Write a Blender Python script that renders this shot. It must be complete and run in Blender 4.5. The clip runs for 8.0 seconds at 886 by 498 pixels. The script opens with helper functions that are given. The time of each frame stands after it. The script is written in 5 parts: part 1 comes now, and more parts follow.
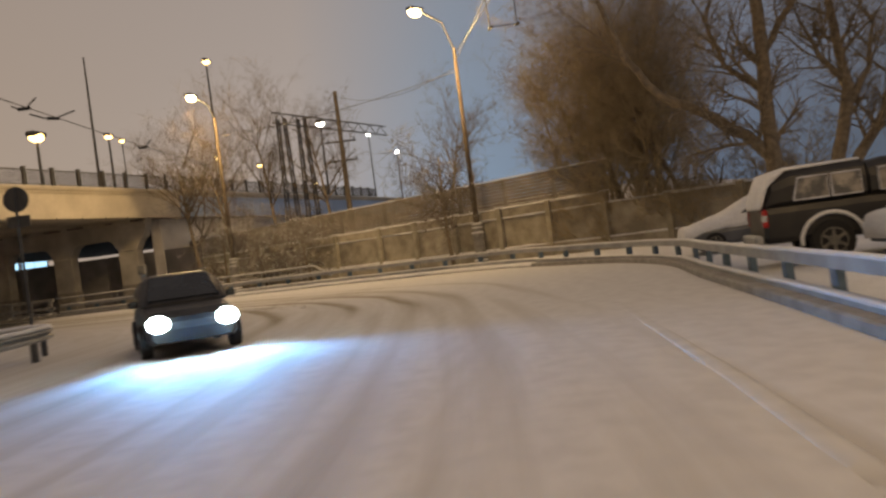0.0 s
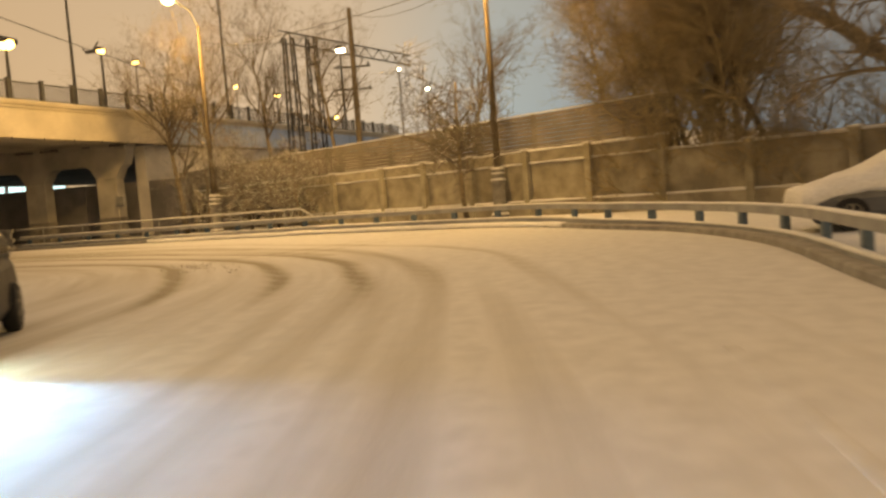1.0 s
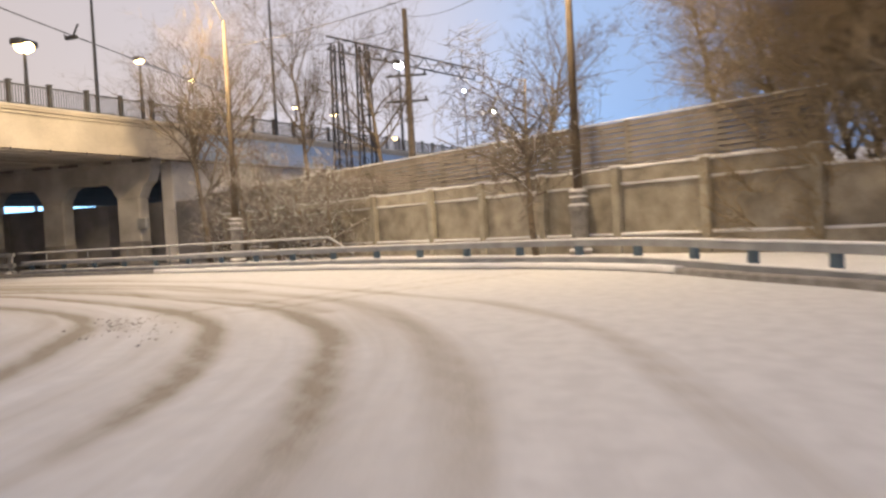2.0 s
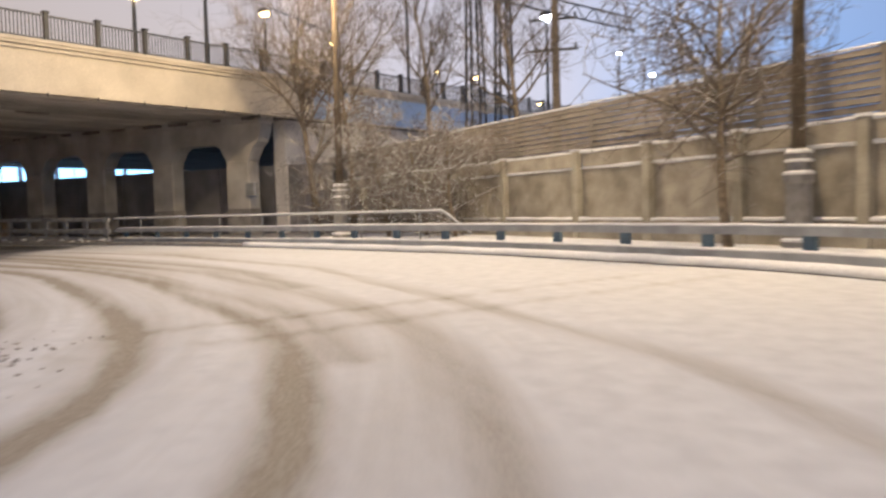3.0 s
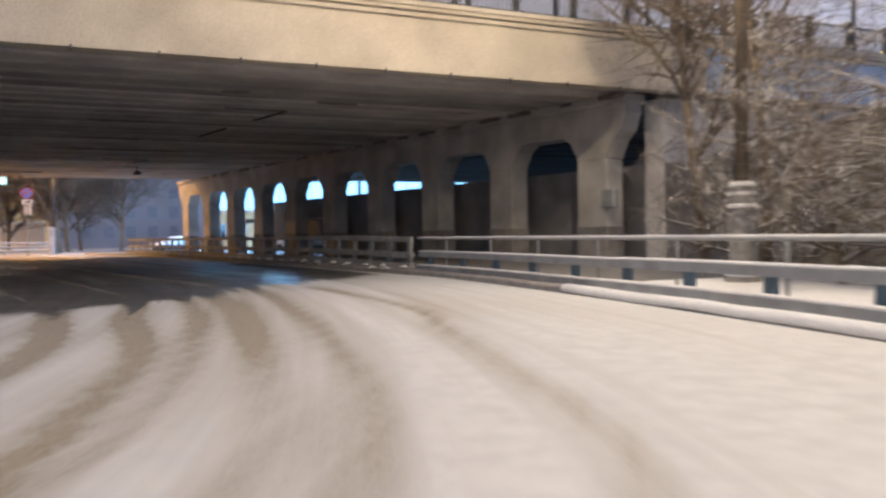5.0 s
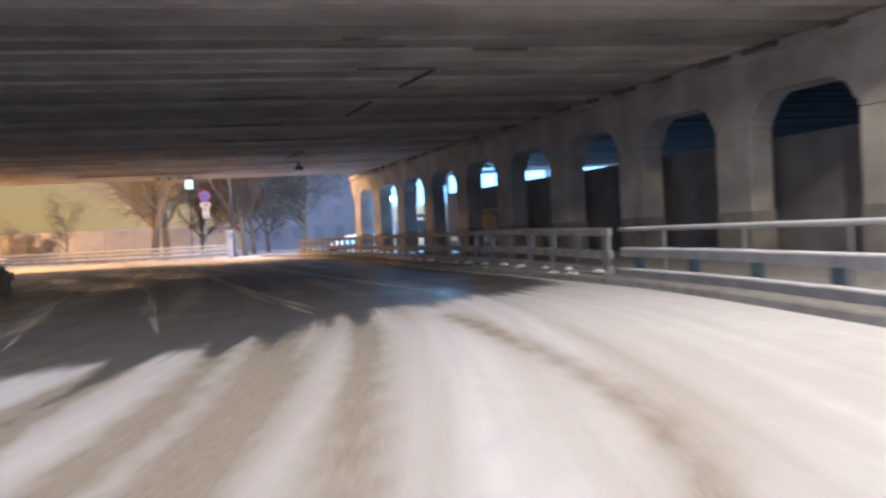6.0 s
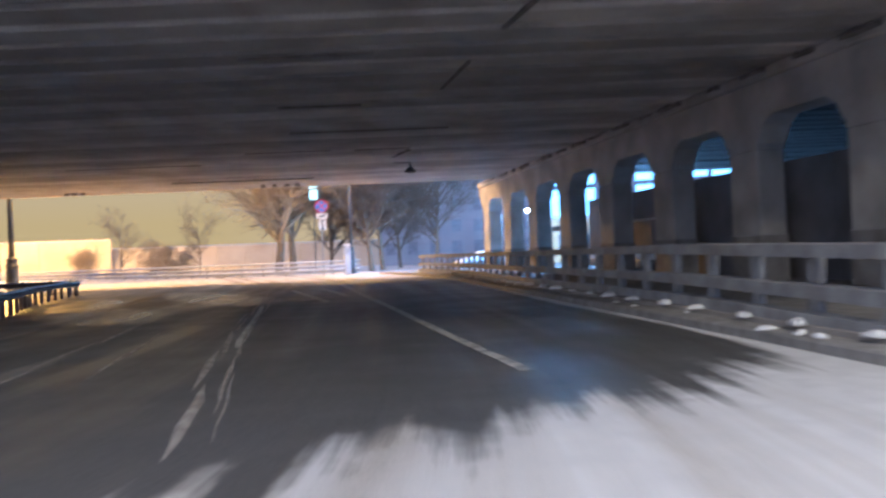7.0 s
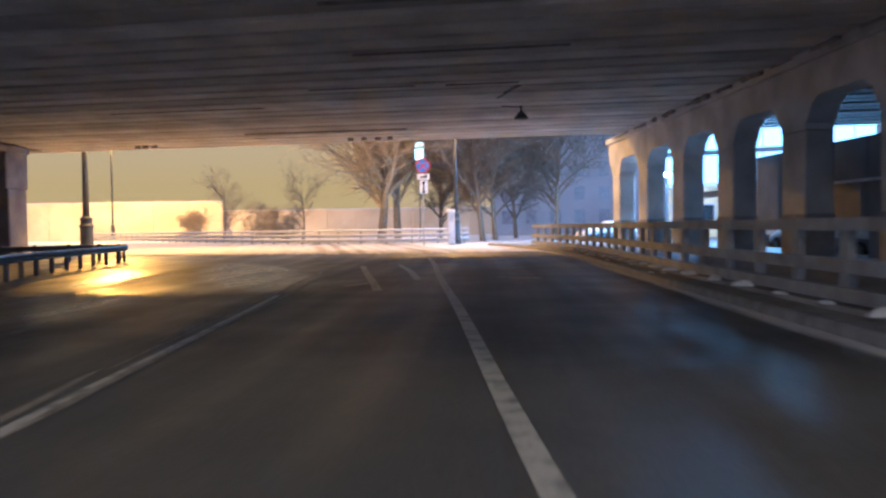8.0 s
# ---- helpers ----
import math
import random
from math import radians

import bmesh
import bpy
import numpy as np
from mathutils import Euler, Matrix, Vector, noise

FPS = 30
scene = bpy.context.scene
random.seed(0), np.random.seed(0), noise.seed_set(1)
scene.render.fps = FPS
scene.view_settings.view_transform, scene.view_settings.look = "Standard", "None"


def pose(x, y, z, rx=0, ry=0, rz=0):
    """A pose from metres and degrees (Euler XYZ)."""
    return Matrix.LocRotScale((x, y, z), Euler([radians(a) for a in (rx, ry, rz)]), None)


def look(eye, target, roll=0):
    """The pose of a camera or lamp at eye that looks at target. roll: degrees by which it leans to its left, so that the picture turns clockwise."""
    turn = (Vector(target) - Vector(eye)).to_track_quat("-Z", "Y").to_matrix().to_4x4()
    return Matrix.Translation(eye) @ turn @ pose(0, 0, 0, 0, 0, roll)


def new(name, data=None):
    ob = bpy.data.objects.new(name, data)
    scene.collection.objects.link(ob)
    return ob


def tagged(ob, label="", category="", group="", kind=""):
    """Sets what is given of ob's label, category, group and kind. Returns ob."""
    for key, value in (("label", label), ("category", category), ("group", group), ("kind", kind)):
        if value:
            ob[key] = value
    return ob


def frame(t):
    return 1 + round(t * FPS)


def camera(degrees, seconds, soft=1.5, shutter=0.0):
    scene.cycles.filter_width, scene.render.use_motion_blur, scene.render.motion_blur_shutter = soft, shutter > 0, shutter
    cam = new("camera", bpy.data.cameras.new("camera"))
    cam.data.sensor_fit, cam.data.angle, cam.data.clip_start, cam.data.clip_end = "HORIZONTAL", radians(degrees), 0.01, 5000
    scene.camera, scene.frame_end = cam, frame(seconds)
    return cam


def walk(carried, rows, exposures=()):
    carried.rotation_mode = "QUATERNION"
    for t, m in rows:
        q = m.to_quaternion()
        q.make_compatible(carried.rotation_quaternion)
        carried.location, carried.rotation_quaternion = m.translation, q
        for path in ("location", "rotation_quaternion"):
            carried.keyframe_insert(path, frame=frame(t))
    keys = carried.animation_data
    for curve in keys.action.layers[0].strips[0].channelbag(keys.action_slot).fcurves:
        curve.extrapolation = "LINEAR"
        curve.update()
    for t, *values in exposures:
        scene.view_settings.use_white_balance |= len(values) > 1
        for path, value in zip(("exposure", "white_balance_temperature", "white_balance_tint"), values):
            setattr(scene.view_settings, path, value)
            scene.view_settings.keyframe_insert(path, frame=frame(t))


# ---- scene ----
cam = camera(58.5, 8.0, soft=2.5, shutter=0.5)
PATH = [
    (0, (-38.157, -13.381, 1.480), (-36.178, -13.097, 1.470), -7.50),
    (0.3, (-35.664, -13.446, 1.451), (-33.686, -13.148, 1.446), -7.10),
    (0.5, (-34.010, -13.440, 1.452), (-32.033, -13.141, 1.443), -7.00),
    (0.8, (-31.538, -13.307, 1.463), (-29.568, -12.971, 1.385), -6.00),
    (1, (-30.026, -13.273, 1.450), (-28.067, -12.893, 1.312), -4.40),
    (2.3, (-20.027, -11.313, 1.405), (-10.515, -8.234, 1.238), -2.66),
    (2.5, (-18.611, -10.934, 1.390), (-9.247, -7.432, 1.159), -2.25),
    (3, (-15.102, -9.870, 1.378), (-6.125, -5.495, 0.844), -1.65),
    (3.5, (-11.872, -8.627, 1.410), (-3.348, -3.430, 0.827), -1.02),
    (4, (-8.807, -7.018, 1.408), (-1.015, -0.768, 0.933), -0.79),
    (4.5, (-5.950, -4.887, 1.420), (0.878, 2.414, 1.160), -1.09),
    (4.7, (-4.879, -3.928, 1.404), (1.535, 3.742, 1.193), -1.22),
    (5.8, (0.306, 3.225, 1.404), (4.511, 12.294, 1.139), -1.69),
    (6, (1.237, 4.903, 1.403), (4.952, 14.185, 1.193), -2.89),
    (6.5, (3.595, 9.283, 1.392), (6.473, 18.855, 1.694), -2.00),
    (7, (5.412, 13.585, 1.378), (7.314, 23.402, 1.450), -2.31),
    (7.5, (6.536, 18.038, 1.407), (7.489, 27.990, 1.198), -1.79),
    (8, (7.351, 22.392, 1.360), (7.721, 32.381, 1.079), -0.93),
]

walk(cam, [(t, look(eye, target, roll)) for t, eye, target, roll in PATH],
     exposures=[(0.0, -0.75, 9400, 10), (0.5, -0.7, 18500, 10), (0.8, -0.3, 26000, 10), (1.0, -0.15, 23000, 10), (1.4, -0.05, 13000, 10), (2.3, 0.42, 6500, 10), (3.0, 0.25, 6400, 10), (4.5, 0.0, 5900, 10),
                (6.0, 0.5, 5350, 10), (6.5, 0.75, 4750, 10), (7.0, 0.75, 4800, 10), (7.5, 0.65, 5000, 10), (8.0, 0.65, 5000, 10)])

# ---- world and lamps ----
world = bpy.data.worlds.new("dusk_sky")
scene.world = world
world.use_nodes = True
wn, wl = world.node_tree.nodes, world.node_tree.links
wn.clear()
w_out, w_bg = wn.new("ShaderNodeOutputWorld"), wn.new("ShaderNodeBackground")
w_tc, w_sep = wn.new("ShaderNodeTexCoord"), wn.new("ShaderNodeSeparateXYZ")
w_dot, w_side, w_up, w_mix = wn.new("ShaderNodeVectorMath"), wn.new("ShaderNodeValToRGB"), wn.new("ShaderNodeMapRange"), wn.new("ShaderNodeMix")
# low cloud: town glow to the north-west, dusk blue to the south-east and overhead
w_dot.operation = "DOT_PRODUCT"
w_dot.inputs[1].default_value = (0.25, -0.43, 0.0)
w_shift = wn.new("ShaderNodeMath")
w_shift.inputs[1].default_value = 0.5
side = w_side.color_ramp.elements
side[0].position, side[0].color = 0.05, (0.27, 0.175, 0.065, 1)
side[1].position, side[1].color = 0.90, (0.09, 0.13, 0.22, 1)
for place, colour in ((0.38, (0.42, 0.365, 0.35, 1)), (0.61, (0.44, 0.44, 0.52, 1)), (0.70, (0.22, 0.36, 0.62, 1)), (0.80, (0.13, 0.22, 0.42, 1))):
    side.new(place).color = colour
w_up.inputs["From Min"].default_value, w_up.inputs["From Max"].default_value = 0.05, 0.7
w_mix.data_type = "RGBA"
w_mix.inputs["B"].default_value = (0.27, 0.27, 0.34, 1)
w_bg.inputs["Strength"].default_value = 1.4
wl.new(w_tc.outputs["Generated"], w_sep.inputs[0])
wl.new(w_tc.outputs["Generated"], w_dot.inputs[0])
wl.new(w_dot.outputs["Value"], w_shift.inputs[0])
wl.new(w_shift.outputs[0], w_side.inputs[0])
wl.new(w_sep.outputs["Z"], w_up.inputs["Value"])
wl.new(w_up.outputs[0], w_mix.inputs["Factor"])
wl.new(w_side.outputs[0], w_mix.inputs["A"])
wl.new(w_mix.outputs["Result"], w_bg.inputs["Color"])
wl.new(w_bg.outputs[0], w_out.inputs[0])

SODIUM, AMBER, COOL = (1.0, 0.74, 0.44), (1.0, 0.44, 0.06), (0.34, 0.64, 1.0)


def lamp(name, x, y, z, watts, colour, size=0.5):
    data = bpy.data.lights.new(name, "POINT")
    data.energy, data.color, data.shadow_soft_size = watts, colour, size
    ob = new(name, data)
    ob.matrix_world = pose(x, y, z)
    return ob


# lamps at (-36, -19) and (30.8, 71.8) are added fill without posts
for x, y, z, watts, colour in [(2.0, -7.7, 12.7, 5500, SODIUM), (9.4, 8.1, 12.2, 5000, SODIUM), (-36, -19, 12.0, 3000, SODIUM),
                               (-10.9, 77.8, 11.6, 15500, AMBER), (10.0, 78.1, 11.4, 5500, AMBER), (-36.0, 139.0, 19.4, 60000, AMBER), (27.0, 83.0, 4.6, 3500, COOL),
                               (30.8, 71.8, 7.3, 20000, COOL)]:
    lamp("street_or_fill_light", x, y, z, watts, colour, 2.4 if colour == COOL else 0.5)

# ---- helpers for meshes ----
def part(name, bm, material, parent=None, label="", smooth=False):
    mesh = bpy.data.meshes.new(name)
    bm.normal_update()
    bm.to_mesh(mesh)
    bm.free()
    mesh.materials.append(material)
    if smooth:
        mesh.polygons.foreach_set("use_smooth", [True] * len(mesh.polygons))
    ob = new(name, mesh)
    if parent is not None:
        ob.parent = parent
    if label:
        ob["label"] = label
    return ob


def thing(name, x, y, z, label, category, group="", kind="", turn=0.0):
    ob = new(name)
    ob.matrix_basis = pose(x, y, z, 0, 0, turn)
    ob.empty_display_size = 0.2
    return tagged(ob, label, category, group, kind)


def box(bm, cx, cy, cz, sx, sy, sz, turn=0.0, tilt=0.0, bevel=0.0):
    m = Matrix.Translation((cx, cy, cz)) @ Euler((radians(tilt), 0, radians(turn))).to_matrix().to_4x4() @ Matrix.Diagonal((sx, sy, sz, 1))
    made = bmesh.ops.create_cube(bm, size=1.0, matrix=m)
    if bevel:
        edges = list({e for v in made["verts"] for e in v.link_edges})
        bmesh.ops.bevel(bm, geom=edges, offset=bevel, segments=1, affect="EDGES")


def solid(bm, outline, to_3d, depth):
    """A flat outline (u, v) put into space by to_3d(u, v, w) and given a depth along w."""
    front = [bm.verts.new(to_3d(u, v, 0.0)) for u, v in outline]
    back = [bm.verts.new(to_3d(u, v, depth)) for u, v in outline]
    bm.faces.new(front)
    bm.faces.new(back[::-1])
    n = len(outline)
    for i in range(n):
        bm.faces.new((front[i], back[i], back[(i + 1) % n], front[(i + 1) % n]))
    bmesh.ops.recalc_face_normals(bm, faces=bm.faces)


def sweep(bm, line, profile, closed_ends=True):
    """A profile of (side, up) drawn along a line of (x, y, z); side points to the line's right."""
    rings = []
    pts = [Vector(p) for p in line]
    for i, p in enumerate(pts):
        a, b = pts[max(i - 1, 0)], pts[min(i + 1, len(pts) - 1)]
        d = (b - a)
        d.z = 0
        d.normalize()
        side = Vector((d.y, -d.x, 0))
        rings.append([bm.verts.new(p + side * s + Vector((0, 0, u))) for s, u in profile])
    n = len(profile)
    for r, q in zip(rings, rings[1:]):
        for i in range(n):
            bm.faces.new((r[i], r[(i + 1) % n], q[(i + 1) % n], q[i]))
    if closed_ends:
        bm.faces.new(rings[0][::-1])
        bm.faces.new(rings[-1])
    bmesh.ops.recalc_face_normals(bm, faces=bm.faces)


def tube(bm, pts, radii, sides=7, caps=True):
    pts = [Vector(p) for p in pts]
    rings = []
    for i, p in enumerate(pts):
        d = (pts[min(i + 1, len(pts) - 1)] - pts[max(i - 1, 0)]).normalized()
        u = d.orthogonal().normalized() if i == 0 else (u - d * u.dot(d)).normalized()
        v = d.cross(u)
        r = radii[i] if hasattr(radii, "__len__") else radii
        rings.append([bm.verts.new(p + (u * math.cos(k * math.tau / sides) + v * math.sin(k * math.tau / sides)) * r) for k in range(sides)])
    for a, b in zip(rings, rings[1:]):
        for k in range(sides):
            bm.faces.new((a[k], a[(k + 1) % sides], b[(k + 1) % sides], b[k]))
    if caps and sides > 2:
        bm.faces.new(rings[0][::-1])
        bm.faces.new(rings[-1])


def lathe(bm, profile, sides=16, x=0.0, y=0.0):
    rings = [[bm.verts.new((x + r * math.cos(k * math.tau / sides), y + r * math.sin(k * math.tau / sides), z)) for k in range(sides)] for r, z in profile]
    for a, b in zip(rings, rings[1:]):
        for k in range(sides):
            bm.faces.new((a[k], a[(k + 1) % sides], b[(k + 1) % sides], b[k]))
    bm.faces.new(rings[0][::-1])
    bm.faces.new(rings[-1])


def smooth_line(points, step=0.5):
    """A smooth curve through points, resampled at even steps."""
    p = np.array(points, float)
    p = np.vstack([2 * p[0] - p[1], p, 2 * p[-1] - p[-2]])
    out = []
    for i in range(1, len(p) - 2):
        for t in np.linspace(0, 1, 24, endpoint=False):
            a, b, c, d = p[i - 1], p[i], p[i + 1], p[i + 2]
            out.append(0.5 * (2 * b + (c - a) * t + (2 * a - 5 * b + 4 * c - d) * t**2 + (3 * b - a - 3 * c + d) * t**3))
    out.append(p[-2])
    out = np.array(out)
    run = np.r_[0, np.cumsum(np.linalg.norm(np.diff(out, axis=0), axis=1))]
    marks = np.arange(0, run[-1], step)
    return np.stack([np.interp(marks, run, out[:, k]) for k in range(out.shape[1])], 1)


def offset_line(line, side):
    d = np.gradient(line[:, :2], axis=0)
    d /= np.linalg.norm(d, axis=1)[:, None]
    return np.c_[line[:, 0] + d[:, 1] * side, line[:, 1] - d[:, 0] * side]


def lift(line, z):
    return [(float(x), float(y), z) for x, y in line]

# ---- materials ----
def material(name, colour, rough=0.8, metal=0.0, spots=None, scale=3.0, fine=40.0, bump=0.15, bump_size=0.02, mix=(0.35, 0.65), amount=1.0, vary=0.0):
    """A surface of two colours laid by broad noise, a fine grain and relief, in metres."""
    m = bpy.data.materials.new(name)
    m.use_nodes = True
    n, l = m.node_tree.nodes, m.node_tree.links
    b = n["Principled BSDF"]
    b.inputs["Metallic"].default_value = metal
    tc = n.new("ShaderNodeTexCoord")
    big, small = n.new("ShaderNodeTexNoise"), n.new("ShaderNodeTexNoise")
    big.inputs["Scale"].default_value, big.inputs["Detail"].default_value = scale, 6
    small.inputs["Scale"].default_value, small.inputs["Detail"].default_value = fine, 3
    geo = n.new("ShaderNodeNewGeometry")
    l.new(geo.outputs["Position"], big.inputs["Vector"])
    l.new(geo.outputs["Position"], small.inputs["Vector"])
    ramp = n.new("ShaderNodeValToRGB")
    ramp.color_ramp.elements[0].position, ramp.color_ramp.elements[1].position = mix
    other = spots or tuple(c * 0.6 for c in colour)
    ramp.color_ramp.elements[0].color, ramp.color_ramp.elements[1].color = (*other, 1), (*colour, 1)
    l.new(big.outputs["Fac"], ramp.inputs[0])
    grain = n.new("ShaderNodeMix")
    grain.data_type, grain.blend_type = "RGBA", "MULTIPLY"
    grain.inputs["Factor"].default_value = 0.35 * amount
    tone = n.new("ShaderNodeValToRGB")
    tone.color_ramp.elements[0].position, tone.color_ramp.elements[0].color = 0.3, (0.4, 0.4, 0.4, 1)
    tone.color_ramp.elements[1].position, tone.color_ramp.elements[1].color = 0.7, (1, 1, 1, 1)
    l.new(small.outputs["Fac"], tone.inputs[0])
    l.new(ramp.outputs[0], grain.inputs["A"])
    l.new(tone.outputs[0], grain.inputs["B"])
    last = grain.outputs["Result"]
    if vary:
        info, hsv = n.new("ShaderNodeObjectInfo"), n.new("ShaderNodeHueSaturation")
        rng = n.new("ShaderNodeMapRange")
        rng.inputs["To Min"].default_value, rng.inputs["To Max"].default_value = 1 - vary, 1 + vary
        l.new(info.outputs["Random"], rng.inputs["Value"])
        l.new(rng.outputs[0], hsv.inputs["Value"])
        l.new(last, hsv.inputs["Color"])
        last = hsv.outputs[0]
    l.new(last, b.inputs["Base Color"])
    rr = n.new("ShaderNodeMapRange")
    rr.inputs["To Min"].default_value, rr.inputs["To Max"].default_value = max(rough - 0.12, 0.03), min(rough + 0.12, 1)
    l.new(big.outputs["Fac"], rr.inputs["Value"])
    l.new(rr.outputs[0], b.inputs["Roughness"])
    if bump:
        bp = n.new("ShaderNodeBump")
        bp.inputs["Strength"].default_value, bp.inputs["Distance"].default_value = bump, bump_size
        l.new(small.outputs["Fac"], bp.inputs["Height"])
        l.new(bp.outputs[0], b.inputs["Normal"])
    return m


def glow(name, colour, strength):
    m = bpy.data.materials.new(name)
    m.use_nodes = True
    n, l = m.node_tree.nodes, m.node_tree.links
    n.remove(n["Principled BSDF"])
    e = n.new("ShaderNodeEmission")
    e.inputs["Color"].default_value, e.inputs["Strength"].default_value = (*colour, 1), strength
    l.new(e.outputs[0], n["Material Output"].inputs[0])
    return m


SNOW = material("snow", (0.82, 0.83, 0.85), 0.75, spots=(0.74, 0.75, 0.77), scale=1.2, fine=18, bump=0.3, bump_size=0.05)
CONCRETE = material("concrete", (0.64, 0.62, 0.585), 0.85, spots=(0.42, 0.40, 0.37), scale=0.7, fine=30)
DARK_CONCRETE = material("sooty_concrete", (0.76, 0.73, 0.69), 0.85, spots=(0.52, 0.49, 0.46), scale=0.45, fine=25, vary=0.28)
PLASTER = material("painted_fascia", (0.66, 0.60, 0.50), 0.8, spots=(0.5, 0.45, 0.37), scale=0.5, fine=20)
STEEL = material("galvanised_steel", (0.42, 0.43, 0.43), 0.65, 0.0, spots=(0.30, 0.31, 0.31), scale=2.0, fine=60)
DARK_STEEL = material("dark_painted_steel", (0.08, 0.085, 0.09), 0.6, 0.2, scale=3)
UNDER_STEEL = material("grimy_barrier_steel", (0.38, 0.39, 0.40), 0.6, 0.0, spots=(0.24, 0.24, 0.25), scale=2.0, fine=40)
STONE = material("granite_kerb", (0.34, 0.33, 0.32), 0.8, spots=(0.22, 0.21, 0.2), scale=4, fine=80)
BARK = material("bark", (0.28, 0.225, 0.16), 0.95, spots=(0.15, 0.12, 0.085), scale=6, fine=50, bump=0.5)
# brown twigs, paler than BARK to stand for haze and lamp glow
TWIG = material("haze_pale_twigs", (0.40, 0.325, 0.215), 0.95, spots=(0.29, 0.235, 0.155), scale=4, fine=40)
WALL_POST = material("pale_wall_post", (0.44, 0.41, 0.34), 0.9, spots=(0.30, 0.275, 0.22), scale=1.5, fine=25)
RUST_POLE = material("weathered_pole", (0.16, 0.125, 0.09), 0.85, spots=(0.09, 0.07, 0.05), scale=2.5, fine=40)
# dark brown for the left side of the bridge; it stands for shade
SHADE_BROWN = material("shade_dark_brown", (0.24, 0.21, 0.18), 0.9, spots=(0.13, 0.11, 0.10), scale=0.8, fine=25)
# soffit concrete behind the pillar row, with the shade put into its colour
SHADE_BLACK = material("shade_black_soffit", (0.085, 0.08, 0.075), 0.9, spots=(0.05, 0.047, 0.044), scale=0.8, fine=25)
PLINTH = material("grimy_plinth", (0.40, 0.38, 0.36), 0.85, spots=(0.24, 0.225, 0.21), scale=1.2, fine=25)
BLUE_STEEL = material("blue_grey_barrier_steel", (0.38, 0.395, 0.405), 0.65, 0.0, spots=(0.26, 0.27, 0.28), scale=1.6, fine=50)
PANEL = material("wall_panel_concrete", (0.42, 0.385, 0.32), 0.9, spots=(0.24, 0.215, 0.175), scale=1.3, fine=25, vary=0.12)
SLAT = material("noise_screen_steel", (0.25, 0.225, 0.195), 0.75, 0.0, spots=(0.16, 0.14, 0.12), scale=1.0, fine=30)
PAINT = material("road_paint", (0.52, 0.51, 0.48), 0.6, spots=(0.16, 0.155, 0.15), scale=3.5, fine=30, mix=(0.30, 0.52))
FAR_WARM = glow("distant_sodium_lamp", (1.0, 0.66, 0.28), 16.0)
LAMP_WARM, LAMP_COOL = glow("sodium_lamp", (1.0, 0.78, 0.42), 60.0), glow("cool_lamp", (0.75, 0.9, 1.0), 60.0)

# ---- plan ----
KERB = smooth_line([(-95, -12.8), (-70, -14.4), (-50, -15.7), (-36, -16.25), (-27, -16.40), (-20, -16.42), (-14, -16.5), (-9, -15.4), (-5.2, -13.3),
                    (-2.0, -11.5), (0.3, -9.3), (1.9, -6.8), (3.6, -3.9), (5.2, -1.0), (6.5, 2.4), (7.85, 6.2), (9.0, 9.8), (9.9, 13.0), (10.7, 16.0),
                    (11.3, 19.0), (11.65, 22.5), (11.9, 26.0), (12.2, 30.0), (12.6, 36.0), (13.0, 42.0), (13.5, 48.0), (14.0, 54.0), (14.2, 62.0), (13.6, 70.0), (12.5, 78.0)], 0.5)
SKEW = -0.2


def entry_edge(x):
    return 20.4 + SKEW * x


def exit_edge(x):
    return 71.8 + SKEW * x


# ---- ground, road, pavement ----
bm = bmesh.new()
bmesh.ops.create_grid(bm, x_segments=40, y_segments=40, size=900, matrix=Matrix.Translation((0, 0, -0.06)))
tagged(part("ground", bm, SNOW), "snow covered ground around the road", "ground", kind="structure")


